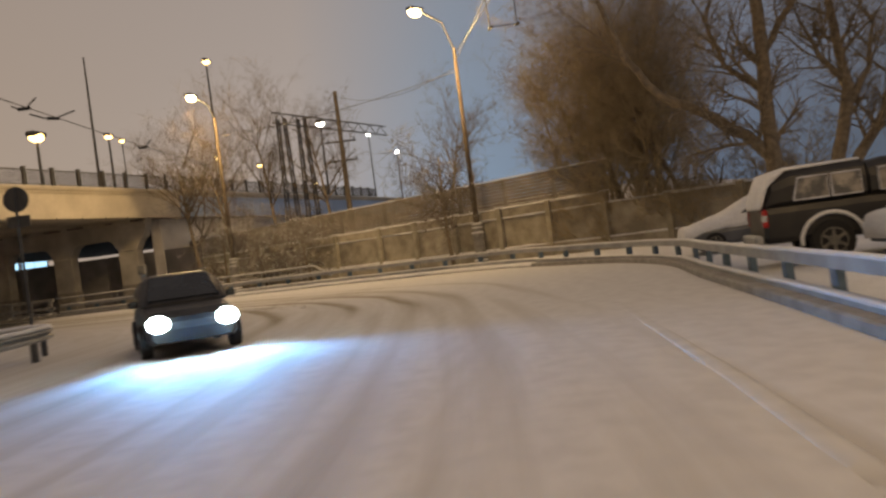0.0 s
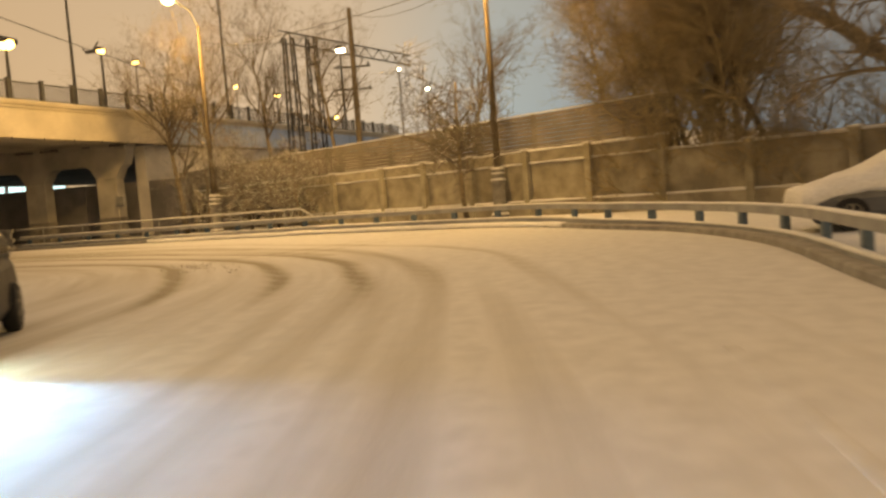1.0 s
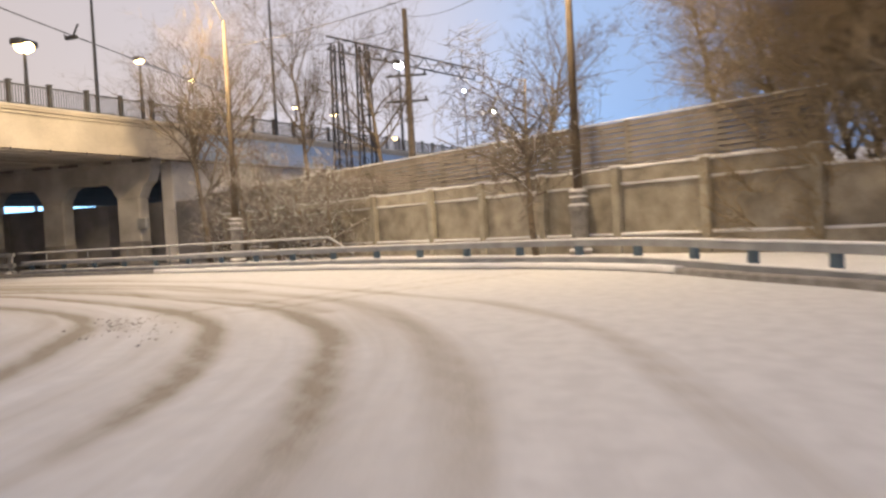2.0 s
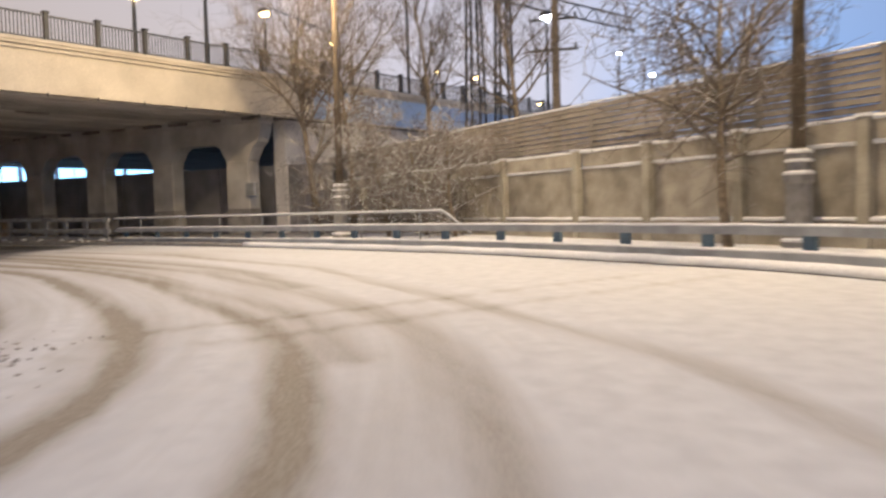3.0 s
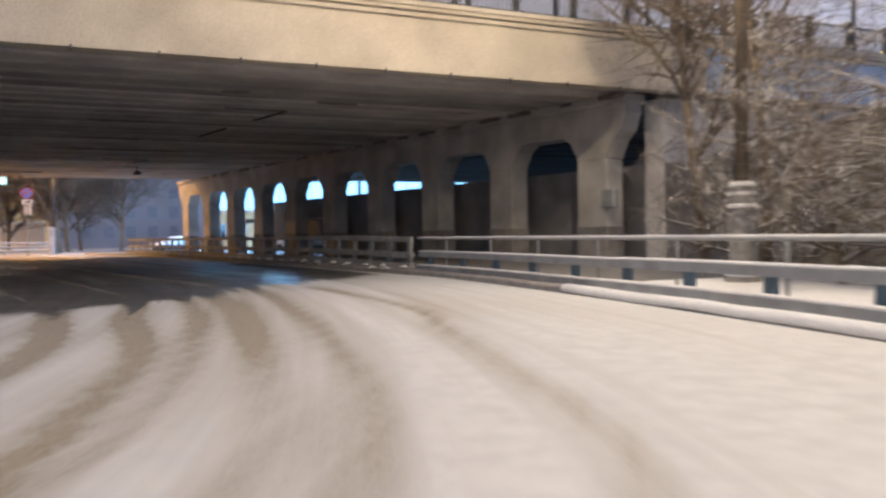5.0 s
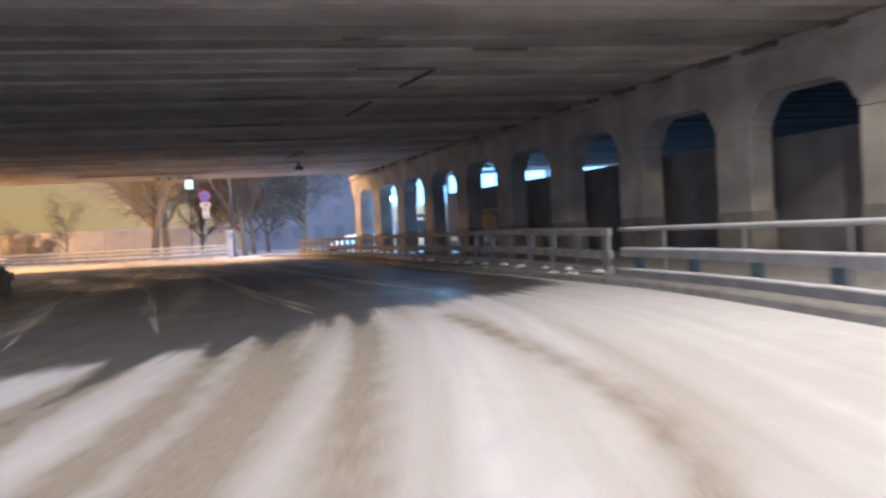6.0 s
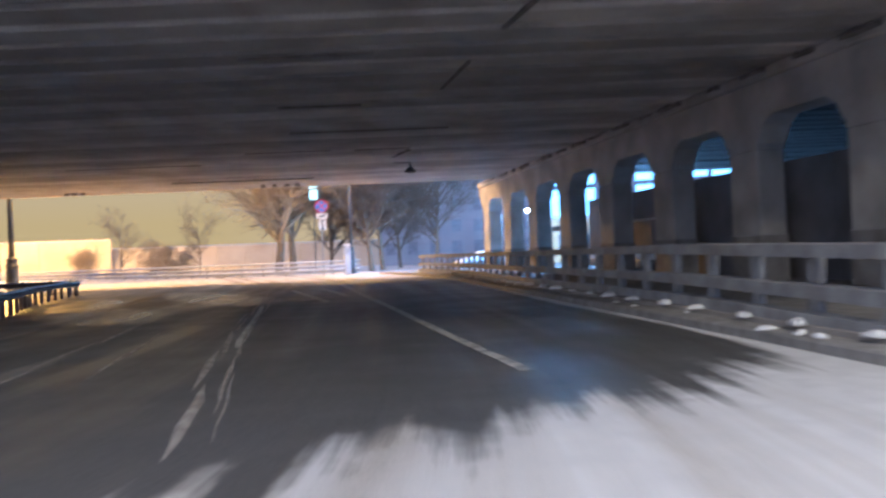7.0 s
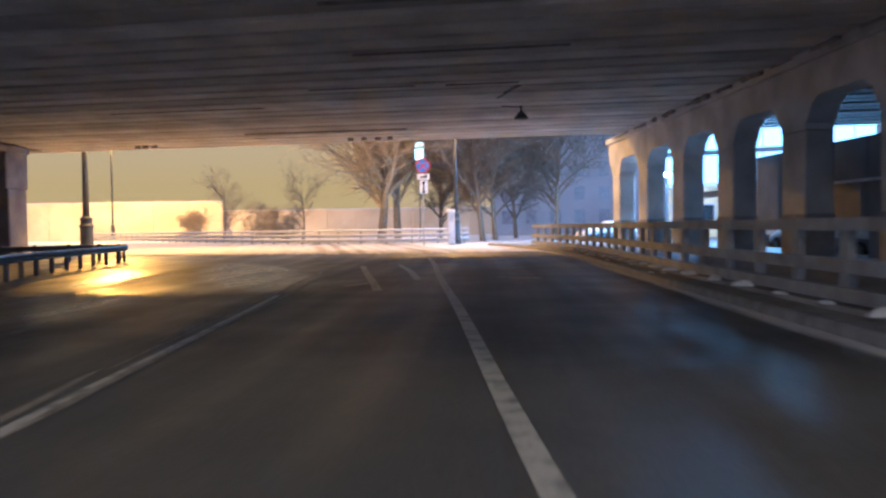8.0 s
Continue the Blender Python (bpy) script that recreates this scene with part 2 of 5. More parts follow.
def road_material():
    m = bpy.data.materials.new("snowy_road")
    m.use_nodes = True
    n, l = m.node_tree.nodes, m.node_tree.links
    b = n["Principled BSDF"]
    bare, wear = n.new("ShaderNodeAttribute"), n.new("ShaderNodeAttribute")
    bare.attribute_name, wear.attribute_name = "bare", "wear"
    geo = n.new("ShaderNodeNewGeometry")

    def noise_tex(scale, detail=5):
        t = n.new("ShaderNodeTexNoise")
        t.inputs["Scale"].default_value, t.inputs["Detail"].default_value = scale, detail
        l.new(geo.outputs["Position"], t.inputs["Vector"])
        return t.outputs["Fac"]

    def maths(op, a, c):
        t = n.new("ShaderNodeMath")
        t.operation = op
        for i, v in enumerate((a, c)):
            if isinstance(v, (int, float)):
                t.inputs[i].default_value = v
            else:
                l.new(v, t.inputs[i])
        return t.outputs[0]

    def blend(fac, a, c):
        t = n.new("ShaderNodeMix")
        t.data_type = "RGBA"
        l.new(fac, t.inputs["Factor"])
        for key, v in (("A", a), ("B", c)):
            if isinstance(v, tuple):
                t.inputs[key].default_value = (*v, 1)
            else:
                l.new(v, t.inputs[key])
        return t.outputs["Result"]

    def ramp(fac, lo, hi):
        t = n.new("ShaderNodeMapRange")
        t.inputs["From Min"].default_value, t.inputs["From Max"].default_value = lo, hi
        l.new(fac, t.inputs["Value"])
        return t.outputs[0]

    lane = n.new("ShaderNodeAttribute")
    lane.attribute_name = "lane"
    streak_tex, soft_tex = n.new("ShaderNodeTexNoise"), n.new("ShaderNodeTexNoise")
    for t, sc in ((streak_tex, 1.0), (soft_tex, 0.33)):
        t.inputs["Scale"].default_value, t.inputs["Detail"].default_value = sc, 5
        l.new(lane.outputs["Vector"], t.inputs["Vector"])
    streak, soft_streak = streak_tex.outputs["Fac"], soft_tex.outputs["Fac"]
    broad, mid, fine = noise_tex(0.5), noise_tex(3.0), noise_tex(35.0)
    snow = blend(ramp(mid, 0.35, 0.65), (0.55, 0.55, 0.56), (0.64, 0.64, 0.65))
    slush = blend(ramp(fine, 0.3, 0.7), (0.20, 0.17, 0.13), (0.36, 0.32, 0.26))
    asphalt = blend(ramp(fine, 0.3, 0.7), (0.06, 0.06, 0.063), (0.11, 0.108, 0.105))
    worn = maths("ADD", wear.outputs["Fac"], maths("MULTIPLY", maths("SUBTRACT", mid, 0.5), 0.5))
    worn = maths("ADD", worn, maths("MULTIPLY", maths("SUBTRACT", streak, 0.45), 0.8))
    worn = maths("ADD", worn, maths("MULTIPLY", maths("SUBTRACT", soft_streak, 0.5), 0.6))
    cover = blend(ramp(worn, 0.15, 1.2), snow, slush)
    gone = maths("ADD", bare.outputs["Fac"], maths("MULTIPLY", maths("SUBTRACT", broad, 0.5), 0.25))
    gone = maths("ADD", gone, maths("MULTIPLY", maths("SUBTRACT", streak, 0.5), 0.9))
    gone = ramp(maths("ADD", gone, maths("MULTIPLY", maths("SUBTRACT", mid, 0.5), 0.22)), 0.40, 0.62)
    l.new(blend(gone, cover, asphalt), b.inputs["Base Color"])
    wet = ramp(maths("ADD", maths("MULTIPLY", soft_streak, 0.6), maths("MULTIPLY", broad, 0.4)), 0.36, 0.62)
    rough_wet = n.new("ShaderNodeMapRange")
    rough_wet.inputs["To Min"].default_value, rough_wet.inputs["To Max"].default_value = 0.32, 0.58
    l.new(wet, rough_wet.inputs["Value"])
    rough = n.new("ShaderNodeMix")
    l.new(gone, rough.inputs["Factor"])
    rough.inputs["A"].default_value = 0.8
    l.new(rough_wet.outputs[0], rough.inputs["B"])
    pool = n.new("ShaderNodeAttribute")
    pool.attribute_name = "pool"
    still = ramp(maths("ADD", maths("ADD", pool.outputs["Fac"], maths("MULTIPLY", maths("SUBTRACT", mid, 0.5), 1.0)), maths("MULTIPLY", maths("SUBTRACT", streak, 0.5), 1.6)), 0.2, 1.6)
    damp = n.new("ShaderNodeMix")
    l.new(still, damp.inputs["Factor"])
    l.new(rough.outputs["Result"], damp.inputs["A"])
    damp.inputs["B"].default_value = 0.2
    l.new(damp.outputs["Result"], b.inputs["Roughness"])
    bp = n.new("ShaderNodeBump")
    bp.inputs["Strength"].default_value, bp.inputs["Distance"].default_value = 0.35, 0.03
    l.new(maths("ADD", maths("MULTIPLY", mid, 0.25), maths("MULTIPLY", fine, 0.25)), bp.inputs["Height"])
    l.new(bp.outputs[0], b.inputs["Normal"])
    return m


ROAD = road_material()
ROAD_BARE = material("wet_asphalt", (0.07, 0.07, 0.072), 0.4, spots=(0.045, 0.045, 0.048), scale=0.6, fine=40)


def build_road():
    step = 0.22
    xs, ys = np.arange(-75, 17, step), np.arange(-19, 118, step)
    gx, gy = np.meshgrid(xs, ys)
    pts = np.stack([gx.ravel(), gy.ravel()], 1)
    line = KERB[::2]
    best, near = np.full(len(pts), 1e9), np.zeros(len(pts), int)
    for i, k in enumerate(line):
        d = ((pts - k) ** 2).sum(1)
        m = d < best
        best[m], near[m] = d[m], i
    dirs = np.gradient(line, axis=0)
    dirs /= np.linalg.norm(dirs, axis=1)[:, None]
    rel = pts - line[near]
    along = (rel * dirs[near]).sum(1)
    inward = -(rel[:, 0] * dirs[near][:, 1] - rel[:, 1] * dirs[near][:, 0])
    run = near * 1.0 + along
    grid = np.arange(0, 260, 0.5)
    bend = np.interp(grid, [40, 62, 66, 70, 76, 82, 90, 97, 105, 113, 121, 150], [-4.8, -4.6, -4.2, -3.2, -1.6, -0.7, 0, -0.1, -1.0, -1.6, -2.2, -3.0])
    bend = np.convolve(np.pad(bend, 20, mode="edge"), np.ones(41) / 41, mode="valid")
    # the lanes' own line, eight metres in from the kerb, evened out through the bend
    mid_line = line + np.stack([-dirs[:, 1], dirs[:, 0]], 1) * (8 + np.interp(np.arange(len(line)), grid, bend))[:, None]
    mid_line = np.stack([np.convolve(np.pad(mid_line[:, c], 6, mode="edge"), np.ones(13) / 13, mode="valid") for c in (0, 1)], 1)
    fine_at = np.arange(0, len(mid_line) - 1, 0.5)
    mid_line = np.stack([np.interp(fine_at, np.arange(len(mid_line)), mid_line[:, c]) for c in (0, 1)], 1)
    heads = np.gradient(mid_line, axis=0)
    heads /= np.linalg.norm(heads, axis=1)[:, None]
    best, near = np.full(len(pts), 1e9), np.zeros(len(pts), int)
    for i, k in enumerate(mid_line):
        d = ((pts - k) ** 2).sum(1)
        m = d < best
        best[m], near[m] = d[m], i
    rel = pts - mid_line[near]
    run = fine_at[near] + (rel * heads[near]).sum(1)
    across = 8 - (rel[:, 0] * heads[near][:, 1] - rel[:, 1] * heads[near][:, 0])
    wear, ruts = np.zeros(len(pts)), np.zeros(len(pts))
    for k, (d0, w, a) in enumerate([(3.9, 0.13, 0.25), (5.5, 0.16, 0.45), (6.5, 0.30, 0.35), (7.5, 0.30, 0.55), (8.15, 0.16, 0.4), (8.85, 0.36, 0.7), (9.6, 0.20, 0.35),
                                    (10.5, 0.24, 0.4), (11.3, 0.20, 0.4), (12.4, 0.30, 0.45), (13.4, 0.28, 0.7), (14.6, 0.4, 0.5)]):
        wob = 0.09 * np.sin(run * (0.11 + 0.009 * k) + 2.1 * k) + 0.03 * np.sin(run * 0.33 + k)
        g = np.exp(-np.abs((across - d0 - wob) / w) ** 2.6) * (0.75 + 0.25 * np.sin(run * 0.31 + 1.7 * k))
        g *= np.interp(run, [100, 114], [1.0, 1.7 if d0 > 5 and d0 != 6.5 else 0.5])
        wear += a * g
        ruts += a * g
    # the separate wheel tracks swinging through the bend, some with a fainter twin beside them
    swing = np.clip((pts[:, 0] + 21) / 6, 0, 1) * np.clip((21 - pts[:, 1]) / 5, 0, 1)
    wear *= 1 - 0.72 * swing
    ruts *= 1 - 0.72 * swing
    melt = np.zeros(len(pts))
    thaw = np.clip((pts[:, 1] - 5) / 7, 0, 1)
    for line_pts, w, a, soft_w, soft_a in (
            ([(-22, -7.2), (-16, -5.0), (-11.7, -2.7), (-10.6, -2.0), (-8.9, -0.5), (-7.1, 2.1), (-6.1, 4.2), (-5.0, 7.5), (-4.2, 12.0), (-3.8, 17.0)], 0.22, 1.1, 0.42, 0.15),
            ([(-24, -9.2), (-18, -7.9), (-14.7, -6.8), (-11.0, -4.85), (-9.4, -3.5), (-7.8, -1.7), (-6.0, 1.0), (-3.9, 4.4), (-2.9, 6.1), (-2.0, 8.2), (-1.3, 10.6), (-0.6, 15.0), (-0.3, 20.0)], 0.22, 1.12, 0.42, 0.18),
            ([(-24, -11.0), (-18, -9.6), (-14.2, -8.2), (-12.1, -7.4), (-10.0, -6.0), (-7.6, -3.8), (-4.6, 0.6), (-3.0, 2.9), (-1.6, 5.7), (-0.7, 8.0), (0.2, 12.2), (1.0, 14.9), (1.8, 19.0)], 0.23, 1.02, 0.45, 0.2),
            ([(-9.0, -5.9), (-6.6, -3.5), (-3.6, 1.3), (-2.0, 3.7), (-0.9, 5.9), (0.2, 8.8), (0.9, 10.6), (1.6, 12.9), (2.2, 15.2), (3.0, 19.0)], 0.22, 0.52, 0.38, 0.2),
            ([(-24, -11.9), (-17, -10.5), (-13.4, -9.3), (-9.9, -7.5), (-7.5, -5.8), (-5.2, -3.3), (-2.5, 0.9), (-1.0, 3.2), (0.4, 6.8), (1.5, 10.2), (2.1, 12.1), (2.7, 14.2), (3.6, 18.5)], 0.28, 0.62, 0.6, 0.2),
            ([(-3.4, -1.2), (-2.0, 0.6), (-1.0, 1.8), (0.3, 4.0), (1.5, 7.2), (2.4, 9.5), (3.3, 12.2), (4.3, 15.4), (5.2, 19.0)], 0.24, 0.5, 0.45, 0.2),
            ([(-20, -13.0), (-12.5, -11.2), (-9.4, -9.6), (-7.7, -8.3), (-5.0, -5.3), (-1.7, -1.4), (0.7, 1.4), (2.0, 4.0), (3.4, 7.1), (4.5, 9.2), (5.1, 11.0), (5.6, 13.2), (6.3, 17.5)], 0.20, 0.55, 0.4, 0.15)):
        best = np.full(len(pts), 1e9)
        for q in smooth_line(line_pts, 0.3):
            best = np.minimum(best, ((pts - q) ** 2).sum(1))
        away = np.sqrt(best)
        g = a * np.exp(-(away / w) ** 2.6) * (0.88 + 0.12 * np.sin(run * 0.7 + 9 * w)) + soft_a * np.exp(-(away / soft_w) ** 2)
        wear += g * swing * (1 + 0.5 * thaw)
        ruts += g * swing
        melt += min(a, 0.9) * np.exp(-(away / (0.85 * w)) ** 2.6) * thaw
    # churned, dirty snow between the two inner tracks
    churn = np.exp(-(((pts[:, 0] + 10.6) / 1.1) ** 2 + ((pts[:, 1] + 3.0) / 0.8) ** 2))
    wear += 0.35 * churn * (np.sin(pts[:, 0] * 9 + 3 * np.sin(pts[:, 1] * 4)) * np.sin(pts[:, 1] * 11 + pts[:, 0] * 3) > 0.1)
    # one old pair of wheel marks crosses the bend
    for ox in (0.0, 1.5):
        g = np.exp(-((((pts[:, 0] + 7.5) * 0.447 + (pts[:, 1] + 4.65 - ox) * 0.894) / 0.16) ** 2)) * ((pts[:, 0] > -9) & (pts[:, 0] < 0))
        wear += 0.40 * g
    inner = np.clip((inward - 8.0) / 6.0, 0, 1)
    wear += 0.35 * inner
    wear += 0.30 * np.clip((pts[:, 1] - 1) / 9, 0, 1) * np.clip((10.5 - pts[:, 0]) / 4, 0, 1)
    e_in = pts[:, 1] - np.interp(pts[:, 0], [-12, 0, 2.2, 3.2, 4.6, 6.4, 9.7, 12.5], [13.3, 15.2, 15.9, 16.9, 18.3, 19.5, 21.0, 23.2])
    e_out = (65.5 + SKEW * pts[:, 0] * 0.6) - pts[:, 1]
    bare = np.clip(e_in / 4.6 + 0.5, 0, 1) * np.clip(e_out / 5.0 + 0.5, 0, 1)
    bare = np.clip(bare + 0.42 * melt * np.clip(e_out, 0, 1) * (pts[:, 1] < 24), 0, 1)  # tracks melted through to the asphalt near the bridge
    bare *= np.clip((inward + 0.08) / 0.5, 0.0, 1)
    # slush thrown up along the lane line and in loose streaks between the wheel tracks
    under = (pts[:, 1] > 18) & (pts[:, 1] < 70)
    for x0, w, a, y0, y1 in ((4.4, 0.22, 0.4, 20, 50), (7.3, 0.10, 0.35, 36, 52), (1.6, 0.35, 0.5, 19, 33), (-0.6, 0.5, 0.55, 17, 60), (2.6, 0.16, 0.4, 30, 60)):
        wob = 0.12 * np.sin(pts[:, 1] * 0.21 + x0) + 0.05 * np.sin(pts[:, 1] * 0.9 + 2 * x0)
        g = np.exp(-(((pts[:, 0] - x0 - wob) / w) ** 2)) * np.clip((pts[:, 1] - y0) / 4, 0, 1) * np.clip((y1 - pts[:, 1]) / 4, 0, 1)
        bare -= a * g * under
        wear += 0.8 * g * under
    # standing melt water
    pool = np.zeros(len(pts))
    for cx, cy, rx, ry, tilt in ((2.2, 47.5, 1.5, 6.5, 0.3), (0.1, 38.0, 1.3, 3.4, 0.14), (-1.6, 46.0, 0.6, 4.0, 0.17)):
        u, v = (pts[:, 0] - cx) + (pts[:, 1] - cy) * tilt, pts[:, 1] - cy
        pool = np.maximum(pool, np.clip(1.9 - (u / rx) ** 2 - (v / ry) ** 2, 0, 1))
    z = 0.012 - 0.03 * np.clip(ruts, 0, 1.2) * (1 - bare) - 0.03 * bare
    keep = inward > -0.9
    idx = np.arange(len(pts)).reshape(gx.shape)
    q = np.stack([idx[:-1, :-1], idx[:-1, 1:], idx[1:, 1:], idx[1:, :-1]], -1).reshape(-1, 4)
    q = q[keep[q].all(1)]
    used = np.unique(q)
    remap = np.full(len(pts), -1)
    remap[used] = np.arange(len(used))
    mesh = bpy.data.meshes.new("road")
    mesh.from_pydata(np.c_[pts, z][used].tolist(), [], remap[q].tolist())
    at = mesh.attributes.new("lane", "FLOAT_VECTOR", "POINT")
    at.data.foreach_set("vector", np.stack([across * 3.2, run * 0.13, 0 * run], 1)[used].astype(np.float32).ravel())
    for key, v in (("bare", bare), ("wear", wear), ("pool", pool)):
        at = mesh.attributes.new(key, "FLOAT", "POINT")
        at.data.foreach_set("value", v[used].astype(np.float32))
    mesh.polygons.foreach_set("use_smooth", [True] * len(mesh.polygons))
    mesh.materials.append(ROAD)
    return tagged(new("road", mesh), "curving road under fresh snow with tyre tracks", "road", kind="structure")


road = build_road()

split = int(np.argmin(((KERB - (9.2, 10.4)) ** 2).sum(1)))
for line, mat, label in ((KERB[: split + 1], SNOW, "snow covered strip and parking behind the kerb"),
                         (KERB[split:], STONE, "dirty bare pavement between the kerb and the bridge pillars")):
    bm = bmesh.new()
    sweep(bm, lift(line, 0.0), [(0.25, 0.15), (1.2, 0.18), (2.0, 0.25), (7.0, 0.26), (16.0, 0.28), (16.0, -0.2), (0.25, -0.2)] if mat is SNOW
          else [(0.25, 0.15), (7.0, 0.17), (10.0, 0.17), (10.0, -0.2), (0.25, -0.2)])
    tagged(part("pavement", bm, mat), label, "pavement", kind="structure")
bm = bmesh.new()
solid(bm, [(20.5, 17.5), (74, 7.5), (74, 60), (60, 80), (40, 100), (20, 100)], lambda u, v, w: (u, v, -0.02 + w), 0.05)
tagged(part("side_street", bm, ROAD_BARE), "bare wet asphalt street behind the bridge pillars", "road", kind="structure")
bm = bmesh.new()
sweep(bm, lift(KERB, 0.0), [(0.0, -0.1), (0.0, 0.13), (0.03, 0.16), (0.25, 0.16), (0.25, -0.1)])
kerb = tagged(part("kerb", bm, STONE), "granite kerb with snow lying along it", "kerb", kind="structure")


# ---- bridge ----
ROW_X, PITCH, FIRST = 19.8, 5.6, 22.5
SOFFIT = 6.6
bridge = thing("bridge", 20, 44, 0, "wide concrete road bridge with arched pillars and a cream fascia", "bridge")
bridge_origin = Matrix.Translation((-20, -44, 0))


def bpart(name, bm, mat, parent=None, label=""):
    ob = part(name, bm, mat, parent or bridge, label)
    if parent is None:
        ob.matrix_basis = bridge_origin
    return ob


def skewed(bm, x0, x1, y0, y1, z0, z1):
    """A block whose long sides follow the bridge's edges: y is counted at x = 0."""
    v = [bm.verts.new((x, y + SKEW * x, z)) for z in (z0, z1) for x, y in ((x0, y0), (x1, y0), (x1, y1), (x0, y1))]
    for f in ((0, 3, 2, 1), (4, 5, 6, 7), (0, 1, 5, 4), (1, 2, 6, 5), (2, 3, 7, 6), (3, 0, 4, 7)):
        bm.faces.new([v[i] for i in f])


bm = bmesh.new()
skewed(bm, -45, 75, 20.9, 71.3, SOFFIT + 0.42, 8.0)
bpart("deck", bm, DARK_CONCRETE, label="sooty concrete deck slab")
y = 21.0
beam = None
while y < 71.0:
    # both side spans take darker copies of the concrete, standing for shade
    for x0, x1, mat in ((-45, -16.25, SHADE_BROWN), (-16.2, 20.15, DARK_CONCRETE), (20.2, 75, SHADE_BLACK)):
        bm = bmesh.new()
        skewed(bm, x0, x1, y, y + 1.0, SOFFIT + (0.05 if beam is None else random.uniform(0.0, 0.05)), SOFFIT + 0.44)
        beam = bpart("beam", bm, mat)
    y += 1.4
for y0, y1, name in ((20.4, 20.95, "fascia"), (71.25, 71.8, "fascia")):
    bm = bmesh.new()
    skewed(bm, -45, 75, y0, y1, SOFFIT - (0.13 if y0 < 40 else 0.0), 8.35)
    face = bpart(name, bm, PLASTER, label="cream painted concrete fascia")
    out = -1 if y0 < 40 else 1
    for z, d, h in ((8.35, 0.22, 0.12), (8.18, 0.12, 0.12), (8.47, 0.3, 0.14)):
        bm = bmesh.new()
        a, b = (y0 - d, y1) if out < 0 else (y0, y1 + d)
        skewed(bm, -45, 75, a, b, z, z + h)
        bpart("moulding", bm, PLASTER)

SKYLIT_BLUE = material("skylit_blue_fascia", (0.42, 0.56, 0.76), 0.7, spots=(0.34, 0.46, 0.64), scale=0.5, fine=15, vary=0.08)
for k in range(14):
    # thin strips whose blue stands for skylight on the fascia past the last pillar
    bm = bmesh.new()
    skewed(bm, 22.0 + 3.7 * k, 25.66 + 3.7 * k, 20.33, 20.40, SOFFIT - 0.1, 8.16)
    bpart("fascia_panel", bm, SKYLIT_BLUE, label="fascia strip coloured by blue skylight")
for k in range(10):
    # an arch between two pillars, with chamfered shoulders
    yc = FIRST + PITCH * k
    ow = 2.0
    outline = [(-PITCH / 2, 4.25), (-ow, 4.25), (-ow, 4.44), (-ow + 0.10, 4.50), (-ow + 0.36, 4.95), (-ow + 0.78, 5.22), (ow - 0.78, 5.22), (ow - 0.36, 4.95), (ow - 0.10, 4.50),
               (ow, 4.44), (ow, 4.25), (PITCH / 2, 4.25), (PITCH / 2, 6.3), (-PITCH / 2, 6.3)]
    if k < 9:
        bm = bmesh.new()
        solid(bm, outline, lambda u, v, w, yc=yc: (ROW_X - 0.1 + w, yc + u, v), 0.95)
        bpart("arch", bm, CONCRETE)
    yp = yc - PITCH / 2
    bm = bmesh.new()
    box(bm, ROW_X + 0.375, yp, 2.125, 0.95, PITCH - 2 * ow, 4.25, bevel=0.06)
    bpart("pillar", bm, CONCRETE)
    bm = bmesh.new()
    box(bm, ROW_X + 0.375, yp, 0.8, 0.99, PITCH - 2 * ow + 0.04, 1.6, bevel=0.03)
    bpart("plinth", bm, PLINTH, label="dark grimy plinth")
for y0, out in ((FIRST - PITCH / 2, -1), (FIRST + PITCH * 8.5, 1)):
    # half a corbel at either end of the row
    bm = bmesh.new()
    solid(bm, [(y0, 6.3), (y0, 4.25), (y0 + 0.8 * out, 4.25), (y0 + 0.9 * out, 4.5), (y0 + 1.15 * out, 4.95), (y0 + 1.5 * out, 5.25), (y0 + 1.75 * out, 5.9), (y0 + 1.75 * out, 6.3)],
          lambda u, v, w: (ROW_X - 0.1 + w, u, v), 0.95)
    bpart("bracket", bm, CONCRETE)
bm = bmesh.new()
box(bm, ROW_X + 0.375, 44.9, 6.46, 1.3, 54.0, 0.36, bevel=0.05)
bpart("cap_beam", bm, CONCRETE)


# ---- more materials ----
BARK_SNOW = material("snow_dusted_bark", (0.18, 0.14, 0.10), 0.95, spots=(0.10, 0.08, 0.06), scale=6, fine=50, bump=0.4)
n, l = BARK_SNOW.node_tree.nodes, BARK_SNOW.node_tree.links
base_in = n["Principled BSDF"].inputs["Base Color"]
old = base_in.links[0].from_socket
geo, sep, rng, mx = n.new("ShaderNodeNewGeometry"), n.new("ShaderNodeSeparateXYZ"), n.new("ShaderNodeMapRange"), n.new("ShaderNodeMix")
mx.data_type = "RGBA"
rng.inputs["From Min"].default_value, rng.inputs["From Max"].default_value = 0.6, 0.95
l.new(geo.outputs["Normal"], sep.inputs[0])
l.new(sep.outputs["Z"], rng.inputs["Value"])
l.new(rng.outputs[0], mx.inputs["Factor"])
l.new(old, mx.inputs["A"])
mx.inputs["B"].default_value = (0.78, 0.79, 0.8, 1)
l.new(mx.outputs["Result"], base_in)
BLACK_PAINT = material("black_car_paint", (0.010, 0.010, 0.012), 0.5, 0.0, spots=(0.025, 0.023, 0.021), scale=2.0, fine=60, bump=0.05)
GREY_PAINT = material("grey_car_paint", (0.12, 0.13, 0.15), 0.35, 0.3, scale=2.0, fine=60, bump=0.05)
TYRE = material("tyre_rubber", (0.02, 0.02, 0.02), 0.85, scale=8)
RIM = material("dusty_alloy_rim", (0.22, 0.21, 0.19), 0.5, 0.2, scale=8)
